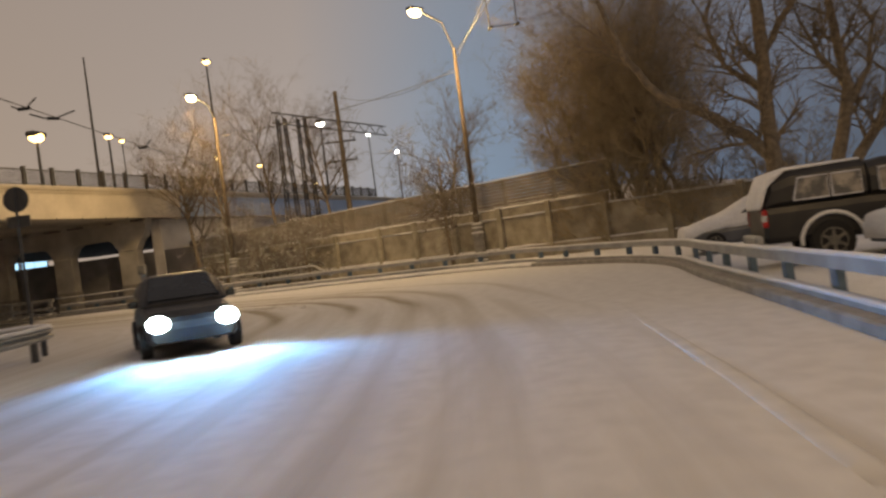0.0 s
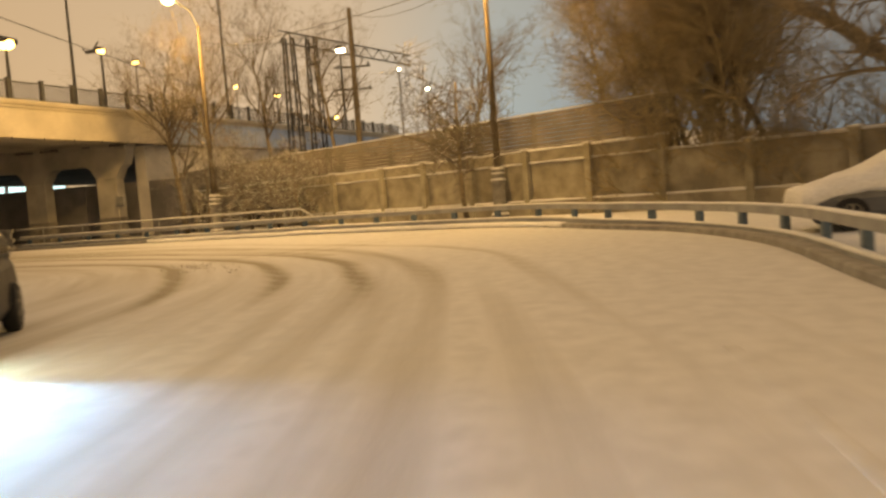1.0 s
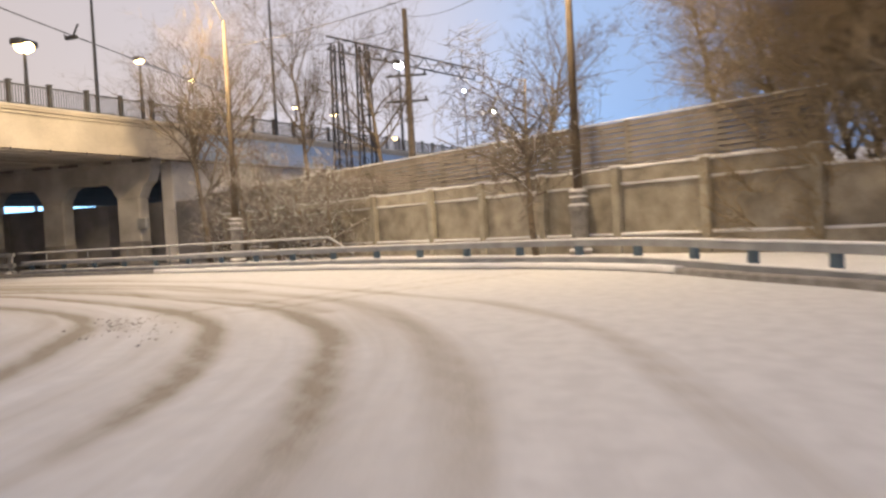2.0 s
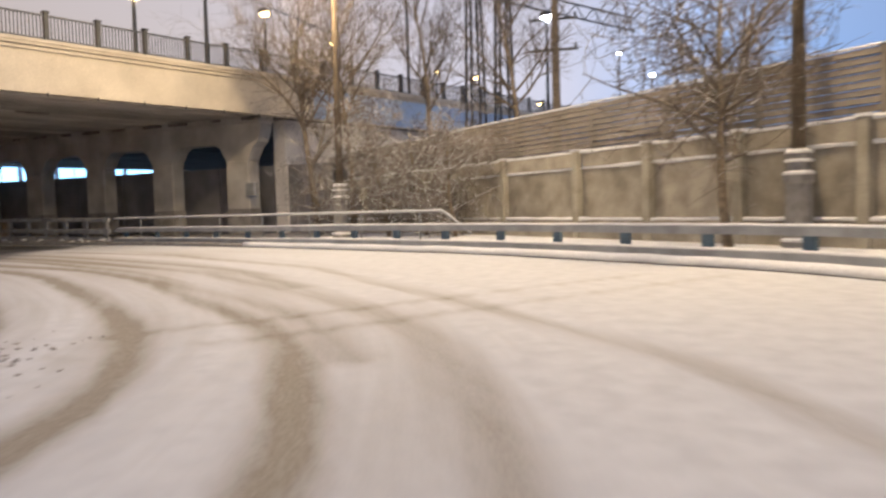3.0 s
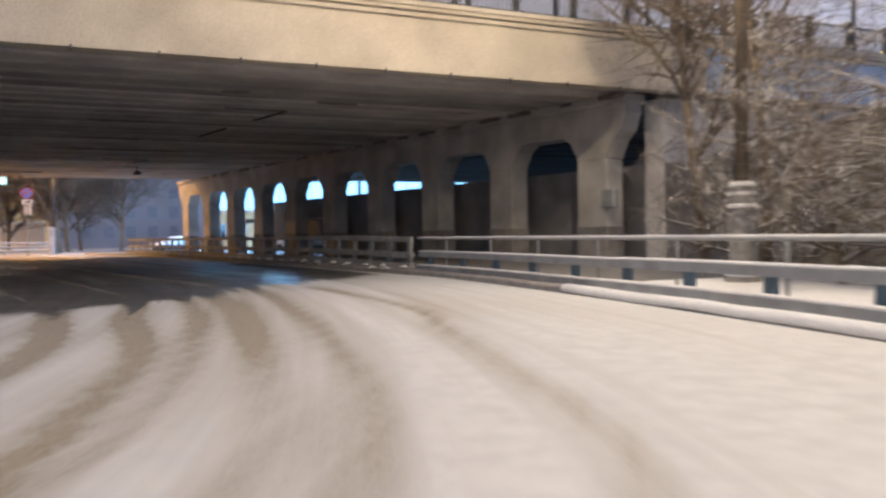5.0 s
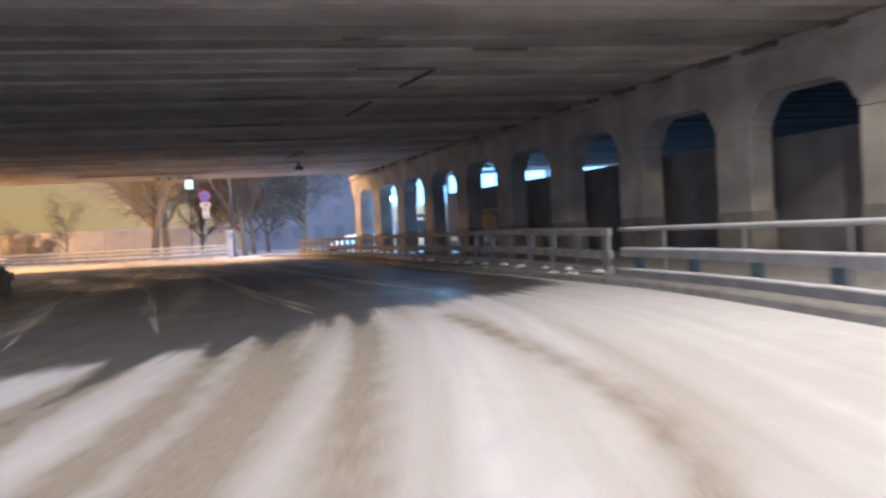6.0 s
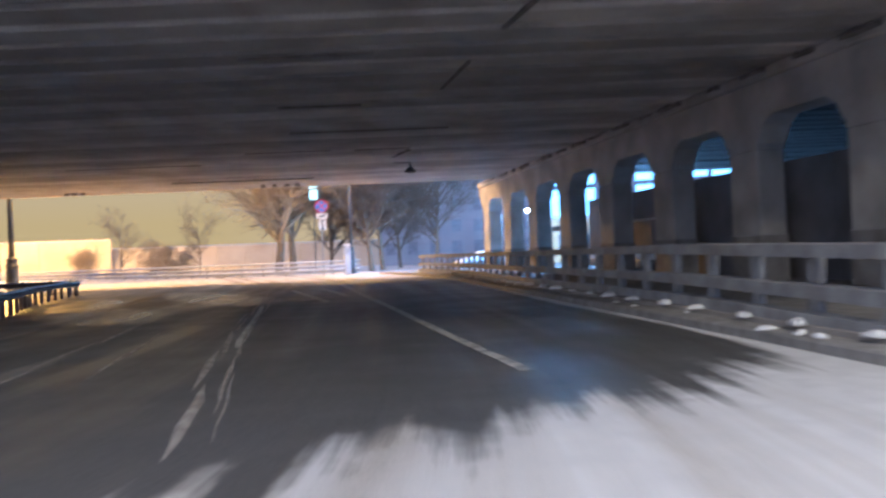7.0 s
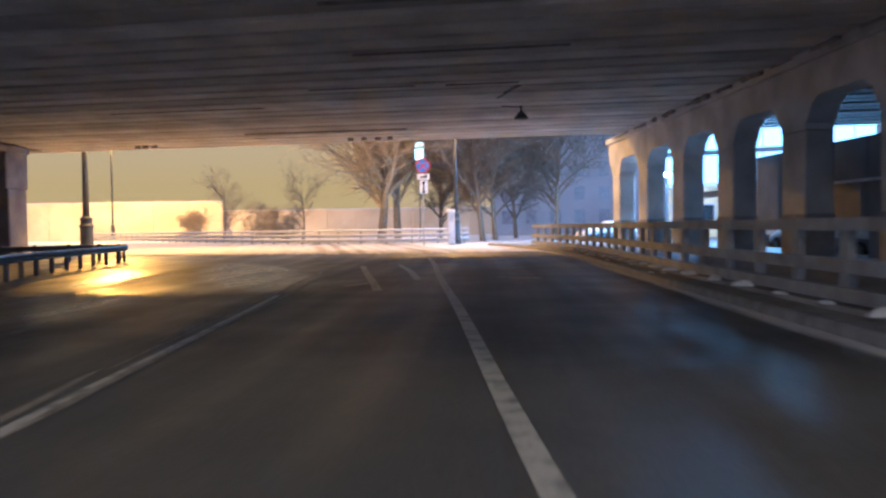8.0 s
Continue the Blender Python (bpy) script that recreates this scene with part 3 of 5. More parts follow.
FROST = material("snow_dusted_glass", (0.36, 0.33, 0.29), 0.5, spots=(0.10, 0.10, 0.10), scale=4.0, fine=12, mix=(0.42, 0.58), bump=0.05)
GLASS_DARK = material("tinted_car_glass", (0.03, 0.035, 0.04), 0.08, 0.0, scale=1.5, fine=10, bump=0)
RED_LENS = material("red_tail_lens", (0.5, 0.02, 0.02), 0.25, scale=20, bump=0)
TAIL_ON = glow("tail_light_on", (1.0, 0.06, 0.03), 3.0)
REFLECTOR = material("silver_lens", (0.75, 0.75, 0.75), 0.2, 0.5, scale=20, bump=0)
HEADLIGHT = glow("xenon_headlight", (0.45, 0.75, 1.0), 150.0)
TEAL = material("blue_grey_post", (0.13, 0.20, 0.27), 0.55, 0.3, spots=(0.09, 0.14, 0.19), scale=3)
BLUE_PANE = glow("lit_blue_glass", (0.26, 0.58, 1.0), 3.4)
# the house wall's ochre includes the amber lamp light falling on it
AMBER_LIT_WALL = material("amber_lit_ochre_wall", (0.62, 0.48, 0.28), 0.85, spots=(0.5, 0.38, 0.22), scale=0.4, fine=15)
FAR_WALL = material("cream_boundary_wall", (0.74, 0.67, 0.52), 0.85, spots=(0.55, 0.47, 0.34), scale=0.2, fine=10)
LILAC_WALL = material("grey_lilac_facade", (0.46, 0.43, 0.46), 0.85, spots=(0.38, 0.36, 0.38), scale=0.2, fine=10)
HOARDING = material("dark_hoarding", (0.28, 0.27, 0.28), 0.75, 0.0, spots=(0.18, 0.175, 0.18), scale=0.6)
STRIP = material("pale_strip", (0.75, 0.76, 0.8), 0.5, scale=2)
SIGN_WHITE = material("sign_white", (0.8, 0.8, 0.8), 0.4, spots=(0.7, 0.7, 0.7), scale=5, bump=0)
SIGN_BLUE = material("sign_blue", (0.06, 0.26, 0.80), 0.4, scale=5, bump=0)
SIGN_RED = material("sign_red", (0.6, 0.03, 0.03), 0.4, scale=5, bump=0)
SIGN_BLACK = material("sign_black", (0.02, 0.02, 0.02), 0.5, scale=5, bump=0)
SIGN_BACK = material("sign_back_grey", (0.10, 0.10, 0.10), 0.6, 0.4, scale=4)
LIT_WINDOW = glow("lit_window", (0.7, 1.0, 0.92), 1.6)


def at_run(line, d):
    run = np.r_[0, np.cumsum(np.linalg.norm(np.diff(line, axis=0), axis=1))]
    x, y = np.interp(d, run, line[:, 0]), np.interp(d, run, line[:, 1])
    x2, y2 = np.interp(d + 0.3, run, line[:, 0]), np.interp(d + 0.3, run, line[:, 1])
    return float(x), float(y), math.degrees(math.atan2(y2 - y, x2 - x)), run[-1]


W_BEAM = [(-0.05, 0.0), (-0.13, 0.05), (-0.13, 0.10), (-0.06, 0.15), (-0.13, 0.20), (-0.13, 0.25), (-0.05, 0.30), (-0.02, 0.30), (-0.02, 0.0)]


def bar_profile(z0, z1, inner, outer):
    return [(inner, z0), (inner, z1), (outer, z1), (outer, z0)]


def snow_profile(z, inner, outer, h):
    mid = (inner + outer) / 2
    return [(inner - 0.01, z - 0.02), (inner + 0.01, z + h * 0.7), (mid, z + h), (outer - 0.01, z + h * 0.7), (outer + 0.01, z - 0.02)]


def guard_rail(line, beams, post_step, post_z, label, post_mat=TEAL, post_w=0.2, snow=0.05, group="", beam_mat=STEEL, flat=False, rise=None):
    """A steel barrier along a line: each beam is (z0, z1, inner, outer) across the line."""
    x0, y0 = float(line[0][0]), float(line[0][1])
    rail = thing("guard_rail", x0, y0, 0, label, "guard rail", group)
    here = np.array(line) - (x0, y0)
    for z0, z1, inner, outer in beams:
        bm = bmesh.new()
        h = z1 - z0
        if flat:
            sweep(bm, lift(here, z0), [(inner, 0), (inner, h), (outer - 0.02, h), (outer, h - 0.03), (outer, h * 0.62), (outer - 0.025, h * 0.5), (outer, h * 0.38), (outer, 0.03), (outer - 0.02, 0)])
        elif h > 0.2:
            k = (z1 - z0) / 0.30
            sweep(bm, lift(here, z0), [(outer + (s + 0.02) * (outer - inner) / 0.11, u * k) for s, u in W_BEAM])
        else:
            sweep(bm, lift(here, z0), bar_profile(0, z1 - z0, inner, outer))
        for v in bm.verts if rise else ():
            v.co.z += rise(v.co.x + x0)
        part("beam", bm, beam_mat, rail)
        if snow:
            bm = bmesh.new()
            pts = []
            for i, (x, y) in enumerate(here):
                pts.append((x, y, z1 + 0.012 * noise.noise(Vector((x * 1.3, y * 1.3, z1))) + (rise(x + x0) if rise else 0)))
            sweep(bm, pts, snow_profile(0, inner, outer, snow))
            part("snow_cap", bm, SNOW, rail, "ridge of fresh snow", smooth=True)
    bm = bmesh.new()
    box(bm, 0, 0, (post_z[0] + post_z[1]) / 2, post_w, 0.12, post_z[1] - post_z[0], bevel=0.012)
    total = at_run(here, 0)[3]
    mesh = None
    d = 0.4
    mid = (beams[0][2] + beams[0][3]) / 2 + 0.02
    while d < total:
        x, y, turn, _ = at_run(here, d)
        a = radians(turn)
        m = pose(x + math.sin(a) * (mid + 0.08), y - math.cos(a) * (mid + 0.08), rise(x + x0) if rise else 0, 0, 0, turn)
        if mesh is None:
            post = part("post", bm, post_mat, rail)
            mesh = post.data
        else:
            post = new("post", mesh)
            post.parent = rail
        post.matrix_basis = m
        d += post_step
    return rail


run_of = np.r_[0, np.cumsum(np.linalg.norm(np.diff(KERB, axis=0), axis=1))]


def kerb_piece(a, b):
    """The stretch of kerb between two places near (x, y)."""
    i, j = (int(np.argmin(((KERB - p) ** 2).sum(1))) for p in (a, b))
    return KERB[i : j + 1]


def stepped_back(line, offsets):
    """The line moved to its right by an offset of its own at each place."""
    d = np.gradient(line, axis=0)
    d /= np.linalg.norm(d, axis=1)[:, None]
    return line + np.stack([d[:, 1], -d[:, 0]], 1) * np.asarray(offsets)[:, None]


outer = kerb_piece((-62, -13.5), (11.5, 21.0))
guard_rail(stepped_back(outer, np.interp(outer[:, 1], [2, 10], [0.30, 0.62])), [(0.54, 0.73, 0.06, 0.20), (0.04, 0.25, -0.06, 0.10)], 2.3, (0.03, 0.72),
           "grey steel crash barrier with blue-grey posts and snow on top", post_w=0.26, snow=0.035,
           beam_mat=BLUE_STEEL, flat=True, rise=lambda x: float(np.interp(x, [-9, 0, 7.5, 10.0], [0.0, 0.12, 0.12, 0.07])))
under = kerb_piece((11.5, 21.3), (13.7, 69.5))
under = stepped_back(under, np.interp(np.arange(len(under)), [0, 12], [-0.12, 0.0]))  # drawn in to meet the barrier outside
guard_rail(offset_line(under, 0.75), [(1.22, 1.40, 0.0, 0.12), (0.65, 0.84, -0.02, 0.14), (0.26, 0.45, -0.04, 0.14)], 1.62, (0.05, 1.38),
           "tall three-beam grey steel barrier under the bridge", UNDER_STEEL, post_w=0.28, snow=0, beam_mat=UNDER_STEEL,
           rise=lambda x: float(np.interp(x, [12.2, 12.9], [-0.11, 0.0])))
# the low concrete footing that the posts stand on
bm = bmesh.new()
sweep(bm, lift(offset_line(under, 0.75), 0.1), [(-0.16, 0.0), (-0.14, 0.12), (0.30, 0.12), (0.32, 0.0)])
tagged(part("barrier_footing", bm, PLINTH), "low grimy concrete footing under the barrier", "footing", kind="structure")

# the pipe handrail behind the barrier, with a sloping end
hand = offset_line(kerb_piece((6.1, 1.3), (11.55, 21.6)), 0.95)
rail = thing("handrail", float(hand[0][0]), float(hand[0][1]), 0, "steel pipe handrail with a sloping end behind the barrier", "handrail")
local = hand - hand[0]
bm = bmesh.new()
back = (local[0] - local[3]) / np.linalg.norm(local[0] - local[3])
pts = [(back[0] * 1.25, back[1] * 1.25, 0.55), (back[0] * 0.12, back[1] * 0.12, 1.20)] + [(float(x), float(y), 1.24) for x, y in local]
tube(bm, pts, 0.04, 8)
part("top_pipe", bm, STEEL, rail, smooth=True)
bm = bmesh.new()
tube(bm, [(x, y, z + 0.035) for x, y, z in pts], [0.032] * len(pts), 6)
part("snow_cap", bm, SNOW, rail, "line of fresh snow", smooth=True)
for i in range(2, len(local), 6):
    bm = bmesh.new()
    tube(bm, [(local[i][0], local[i][1], 0.1), (local[i][0], local[i][1], 1.24)], 0.035, 6)
    part("post", bm, STEEL, rail)
bm = bmesh.new()
sweep(bm, lift(local, 0.62), bar_profile(0, 0.05, -0.02, 0.02))
part("lower_rail", bm, STEEL, rail)

# a long ridge of ploughed snow on the kerb
bm = bmesh.new()
line = kerb_piece((-3, -12.2), (9.2, 10.6))
pts = [(x + 0.02, y, 0.13 + 0.03 * noise.noise(Vector((x * 0.9, y * 0.9, 0)))) for x, y in line]
sweep(bm, pts, [(-0.04, -0.08), (-0.05, 0.0), (0.0, 0.06), (0.12, 0.09), (0.22, 0.06), (0.26, -0.03)])
tagged(part("snow_ridge", bm, SNOW, smooth=True), "low ridge of ploughed snow along the kerb", "snow", kind="stuff")

# barriers on the inner side of the bend and beyond the left lane
inner = smooth_line([(-46, -3.6), (-36, -2.6), (-28, -2.1), (-23.3, -1.7), (-20.4, -1.0), (-19.3, 0.4), (-20.2, 1.9)], 0.5)
guard_rail(inner[::-1], [(0.45, 0.75, 0.0, 0.15)], 1.9, (0.0, 0.7), "low steel barrier with a rounded end inside the bend", DARK_STEEL, 0.2, 0.07)
left = smooth_line([(-2.4, 36.0), (-3.4, 42.0), (-4.6, 48.0), (-5.2, 54.0), (-5.5, 58.4), (-6.7, 60.5), (-8.9, 60.9), (-12.2, 59.9), (-15.2, 58.0)], 0.5)
# the barrier's dark brown stands for its unlit side
guard_rail(left[::-1], [(0.50, 0.74, 0.0, 0.15)], 1.5, (0.0, 0.80), "dark steel barrier curving round a rounded end", SHADE_BROWN, 0.16, 0.03, beam_mat=SHADE_BROWN)
far = smooth_line([(12.0, 89.0), (6.0, 89.2), (1.0, 90.4), (-4.5, 95.0), (-9.0, 100.5), (-21.5, 117.0), (-40.0, 141.0)], 0.8)
guard_rail(far, [(1.05, 1.2, 0.0, 0.12), (0.55, 0.80, 0.0, 0.14), (0.15, 0.40, 0.0, 0.14)], 2.2, (0.0, 1.2), "grimy steel barrier on the far side of the crossing", PANEL, 0.14, 0.05)
# ---- retaining wall with panels, and the noise screen on it ----
WALL_A, WALL_D = np.array([12.1, 0.7]), np.array([-0.5953, -0.8035])
WALL_TURN = math.degrees(math.atan2(WALL_D[1], WALL_D[0]))


def wall_at(s, off=0.0):
    """A place s metres along the wall; off counts away from the road."""
    p = WALL_A + WALL_D * s + np.array([-WALL_D[1], WALL_D[0]]) * off
    return float(p[0]), float(p[1])


wall = thing("retaining_wall", *wall_at(0), 0, "stained concrete panel retaining wall with ledges carrying snow", "wall", kind="structure", turn=WALL_TURN)
stations = [-20.6, -17.2, -13.8, -10.4, -7.0, -3.5, -0.05, 4.3, 7.55, 10.8, 14.1, 17.35, 20.6, 23.9, 27.2, 30.5, 33.8, 37.1, 40.4]
LOW_FROM = 22.0  # past here the wall drops and carries no screen
for s in stations:
    top = 3.0 if s < LOW_FROM else 2.52
    bm = bmesh.new()
    box(bm, s, 0.0, top / 2, 0.30, 0.42, top, bevel=0.03)
    part("wall_post", bm, WALL_POST, wall)
    bm = bmesh.new()
    box(bm, s, 0.0, top + 0.03, 0.36, 0.48, 0.07, bevel=0.02)
    part("snow_cap", bm, SNOW, wall)
for a, b in zip(stations, stations[1:]):
    w, c = b - a - 0.30, (a + b) / 2
    for z0, z1, off in ((0.0, 0.85, -0.02), (0.90, 2.45, 0.12), (2.50, 2.95, 0.06)):
        if c > LOW_FROM and z0 > 2:
            continue
        bm = bmesh.new()
        box(bm, c, off, (z0 + z1) / 2, w, 0.22, z1 - z0, bevel=0.02)
        part("panel", bm, PANEL, wall)
    for z, off, d in ((0.875, -0.02, 0.26), (2.475, 0.07, 0.2), (2.985, 0.06, 0.26)):
        if c > LOW_FROM and z > 2.8:
            continue
        bm = bmesh.new()
        marks = np.linspace(c - w / 2, c + w / 2, 12)
        pts = [(q, off - 0.03 - d * 0.25, z - 0.005 + 0.02 * noise.noise(Vector((q * 1.7, z * 3, a)))) for q in marks]
        tube(bm, pts, [0.05 + 0.035 * noise.noise(Vector((q * 1.1, a, z * 5))) for q in marks], 6)
        box(bm, c, off + 0.02, z + 0.005, w, d * 0.7, 0.06, bevel=0.015)
        part("snow_ledge", bm, SNOW, wall)

screen = thing("noise_screen", *wall_at(0, 0.55), 0, "brown slatted metal noise screen above the retaining wall", "noise screen", kind="structure", turn=WALL_TURN)
for a, b in zip(stations[:-1], stations[1:]):
    if a > 20:
        continue
    for k in range(9):
        z = 2.98 + 0.172 * k
        bm = bmesh.new()
        box(bm, (a + b) / 2, random.uniform(-0.012, 0.012), z + 0.07, b - a - 0.12, 0.07, 0.145, tilt=-14 + random.uniform(-4, 4))
        part("slat", bm, SLAT, screen)
    bm = bmesh.new()
    box(bm, a, 0.05, 3.7, 0.16, 0.18, 1.75, bevel=0.01)
    part("upright", bm, SLAT, screen)
    bm = bmesh.new()
    box(bm, (a + b) / 2, 0, 4.56, b - a, 0.14, 0.05, bevel=0.015)
    part("snow_cap", bm, SNOW, screen)

# the bank behind it
bm = bmesh.new()
rows = []
for s in np.arange(-24, 60, 4.0):
    ring = []
    for off, z in ((0.9, 0.0), (1.2, 2.6), (6, 3.6), (14, 4.0), (30, 3.6), (60, 2.0), (61, -0.3)):
        x, y = wall_at(s, off)
        ring.append(bm.verts.new((x, y, z * float(np.interp(s, [14, 26], [1, 0.5])) + (0.25 * noise.noise(Vector((x * 0.2, y * 0.2, 0))) if z > 1 else 0))))
    rows.append(ring)
for r, q in zip(rows, rows[1:]):
    for i in range(len(r) - 1):
        bm.faces.new((r[i], r[i + 1], q[i + 1], q[i]))
bmesh.ops.recalc_face_normals(bm, faces=bm.faces)
tagged(part("embankment", bm, SNOW, smooth=True), "snow covered bank behind the retaining wall", "bank", kind="structure")

# closing walls under the bridge
bm = bmesh.new()
v = [(21.4, entry_edge(21.4) + 1.5), (74, entry_edge(74) + 1.5), (74, entry_edge(74) + 2.3), (21.4, entry_edge(21.4) + 2.3)]
solid(bm, v, lambda u, w, d: (u, w, d), 6.5)
tagged(part("wall_abutment", bm, DARK_CONCRETE), "dark concrete abutment wall under the bridge", "wall", kind="structure")

# ---- bridge railing ----
def deck_railing(edge, x0, x1, label):
    r = thing("deck_railing", 0, edge, 8.6, label, "railing", turn=math.degrees(math.atan(SKEW)))
    k = math.hypot(1, SKEW)
    step, post_mesh, panel_mesh, rest = 2.25, None, None, bmesh.new()
    x = x0 * k
    while x < x1 * k:
        if post_mesh is None:
            bm = bmesh.new()
            box(bm, 0, 0, 0.58, 0.20, 0.20, 1.16, bevel=0.02)
            box(bm, 0, 0, 1.20, 0.28, 0.28, 0.08, bevel=0.02)
            post = part("post", bm, DARK_STEEL, r)
            post_mesh = post.data
        else:
            post = new("post", post_mesh)
            post.parent = r
        post.matrix_basis = pose(x, 0, 0)
        for name, z, size in (("top_rail", 1.05, 0.07), ("bottom_rail", 0.12, 0.05)):
            bm = bmesh.new()
            box(bm, step / 2, 0, z, step - 0.2, size, size)
            part(name, bm, DARK_STEEL, r).matrix_basis = pose(x, 0, 0)
        if x < 25:
            for i in range(13):
                if panel_mesh is None:
                    bm = bmesh.new()
                    box(bm, 0, 0, 0.58, 0.035, 0.035, 0.90)
                    bar = part("baluster", bm, DARK_STEEL, r)
                    panel_mesh = bar.data
                else:
                    bar = new("baluster", panel_mesh)
                    bar.parent = r
                bar.matrix_basis = pose(x + 0.22 + i * (step - 0.44) / 12, 0, 0)
        else:
            for i in range(13):
                box(rest, x + 0.22 + i * (step - 0.44) / 12, 0, 0.58, 0.035, 0.035, 0.90)
        x += step
    tagged(part("baluster_rest", rest, DARK_STEEL, r), kind="stuff")
    return r


deck_railing(20.42, -8, 60, "dark iron railing with posts along the bridge edge")


# ---- a thin line mast on the bridge edge ----
mast = thing("utility_pole", 18.9, 20.75, 8.5, "thin tapered mast standing on the bridge edge", "utility pole", "utility poles")
bm = bmesh.new()
tube(bm, [(0, 0, 0), (0, 0, 11.0)], [0.13, 0.06], 8)
part("pole", bm, DARK_STEEL, mast)
bm = bmesh.new()
box(bm, 0, 0, 0.1, 0.5, 0.5, 0.2, bevel=0.02)
part("base_plate", bm, STEEL, mast)


# ---- poles and lamps ----
def lamp_post(x, y, height, arm, turn, lit, label, bands=True, lens=LAMP_WARM, base=0.30, rise=1.0):
    p = thing("street_lamp", x, y, 0.1, label, "street lamp", turn=turn)
    bm = bmesh.new()
    lathe(bm, [(base * 1.25, 0.0), (base * 1.25, 0.25), (base * 1.05, 0.35), (base, 0.5), (base * 0.95, 1.55), (base * 1.1, 1.62), (base * 1.1, 1.75),
               (base * 0.85, 1.85), (base * 0.85, 2.05), (base * 0.95, 2.12), (base * 0.95, 2.22), (base * 0.5, 2.35)], 16)
    foot = part("base", bm, DARK_STEEL if not bands else STONE, p, "banded cast base", smooth=False)
    if bands:
        for z, r in ((1.76, 1.16), (2.04, 1.02), (2.23, 1.0), (0.28, 1.3)):
            bm = bmesh.new()
            lathe(bm, [(base * r, z), (base * r, z + 0.05), (base * r * 0.8, z + 0.09)], 14)
            part("snow_ring", bm, SNOW, foot)
    bm = bmesh.new()
    tube(bm, [(0, 0, 2.2), (0, 0, height * 0.6), (0, 0, height)], [base * 0.52, base * 0.42, base * 0.3], 10)
    part("pole", bm, DARK_STEEL if not bands else RUST_POLE, p, smooth=True)
    if arm:
        bm = bmesh.new()
        tube(bm, [(0, 0, height - 0.1), (arm * 0.3, 0, height + 0.75 * rise), (arm, 0, height + rise)], 0.05, 6)
        part("arm", bm, DARK_STEEL, p)
        bm = bmesh.new()
        box(bm, arm + 0.25, 0, height + rise + 0.04, 0.95, 0.45, 0.16, bevel=0.05)
        head = part("lamp_head", bm, DARK_STEEL, p)
        if lit:
            bm = bmesh.new()
            bmesh.ops.create_uvsphere(bm, u_segments=12, v_segments=8, radius=0.26, matrix=Matrix.Translation((arm + 0.3, 0, height + rise - 0.14)) @ Matrix.Diagonal((1.5, 1.0, 0.85, 1)))
            part("lens", bm, lens, head, "glowing lens")
    return p


lamp_post(4.2, -9.3, 11.8, 2.4, 145, True, "tall street lamp with a snow-banded base behind the barrier", rise=1.7)
lamp_post(12.0, 7.9, 11.8, 2.4, 175, True, "tall street lamp with a snow-banded base beside the handrail")
lamp_post(-14.5, 76.2, 11.0, 3.4, 24, True, "dark street lamp with a fluted base by the curved barrier", False, base=0.42)
lamp_post(10.5, 80.6, 11.0, 2.2, 258, True, "dark street lamp behind a pale post", False, base=0.30)
lamp_post(-36.6, 140.0, 19.0, 1.0, 300, True, "distant tall street lamp across the crossing", False, base=0.3)

p = thing("bollard_post", 10.1, 79.6, 0.05, "pale square concrete post at the end of the far barrier", "post")
bm = bmesh.new()
box(bm, 0, 0, 1.2, 0.5, 0.5, 2.4, bevel=0.04)
part("shaft", bm, STRIP, p)
bm = bmesh.new()
box(bm, 0, 0, 2.48, 0.62, 0.62, 0.16, bevel=0.04)
part("cap", bm, SNOW, p)


# far lamps seen over the bridge and the wall: place, lens height, lens size
def far_lamp(x, y, z, r, warm=True, label="tall distant street lamp glowing in the dusk"):
    foot = 8.5 if x < 75 and entry_edge(x) < y < exit_edge(x) else 0.0
    p = thing("street_lamp", x, y, foot, label, "street lamp", group="distant street lamps")
    z -= foot
    bm = bmesh.new()
    tube(bm, [(0, 0, 0), (0, 0, z * 0.6), (0, 0, z)], [0.16, 0.12, 0.08], 7)
    part("pole", bm, DARK_STEEL, p)
    bm = bmesh.new()
    box(bm, 0.0, 0, z + 0.1, r * 3.2, r * 1.6, r * 0.8, bevel=r * 0.2)
    head = part("lamp_head", bm, DARK_STEEL, p)
    bm = bmesh.new()
    bmesh.ops.create_uvsphere(bm, u_segments=12, v_segments=8, radius=r, matrix=Matrix.Translation((0, 0, z - r * 0.2)) @ Matrix.Diagonal((1.3, 1.0, 0.8, 1)))
    part("lens", bm, FAR_WARM if warm else LAMP_COOL, head, "glowing lens")


FAR_LAMPS = [(17.5, 24.6, 13.8, 0.5, 1), (43.3, 21.3, 24.5, 0.36, 1), (32.5, 27.4, 16.0, 0.32, 1), (68.0, 26.0, 15.9, 0.32, 1), 
             (50.0, 11.5, 17.2, 0.45, 0), (76.4, 50.6, 24.0, 0.36, 1), (90.3, 41.8, 21.2, 0.30, 1), (91.0, 10.7, 17.9, 0.30, 0),
             (70.0, 19.0, 12.6, 0.28, 1), (99.6, 17.0, 22.7, 0.22, 0), (27.0, 83.0, 5.2, 0.25, 0)]
for x, y, z, r, warm in FAR_LAMPS:
    far_lamp(x, y, z, r, warm)

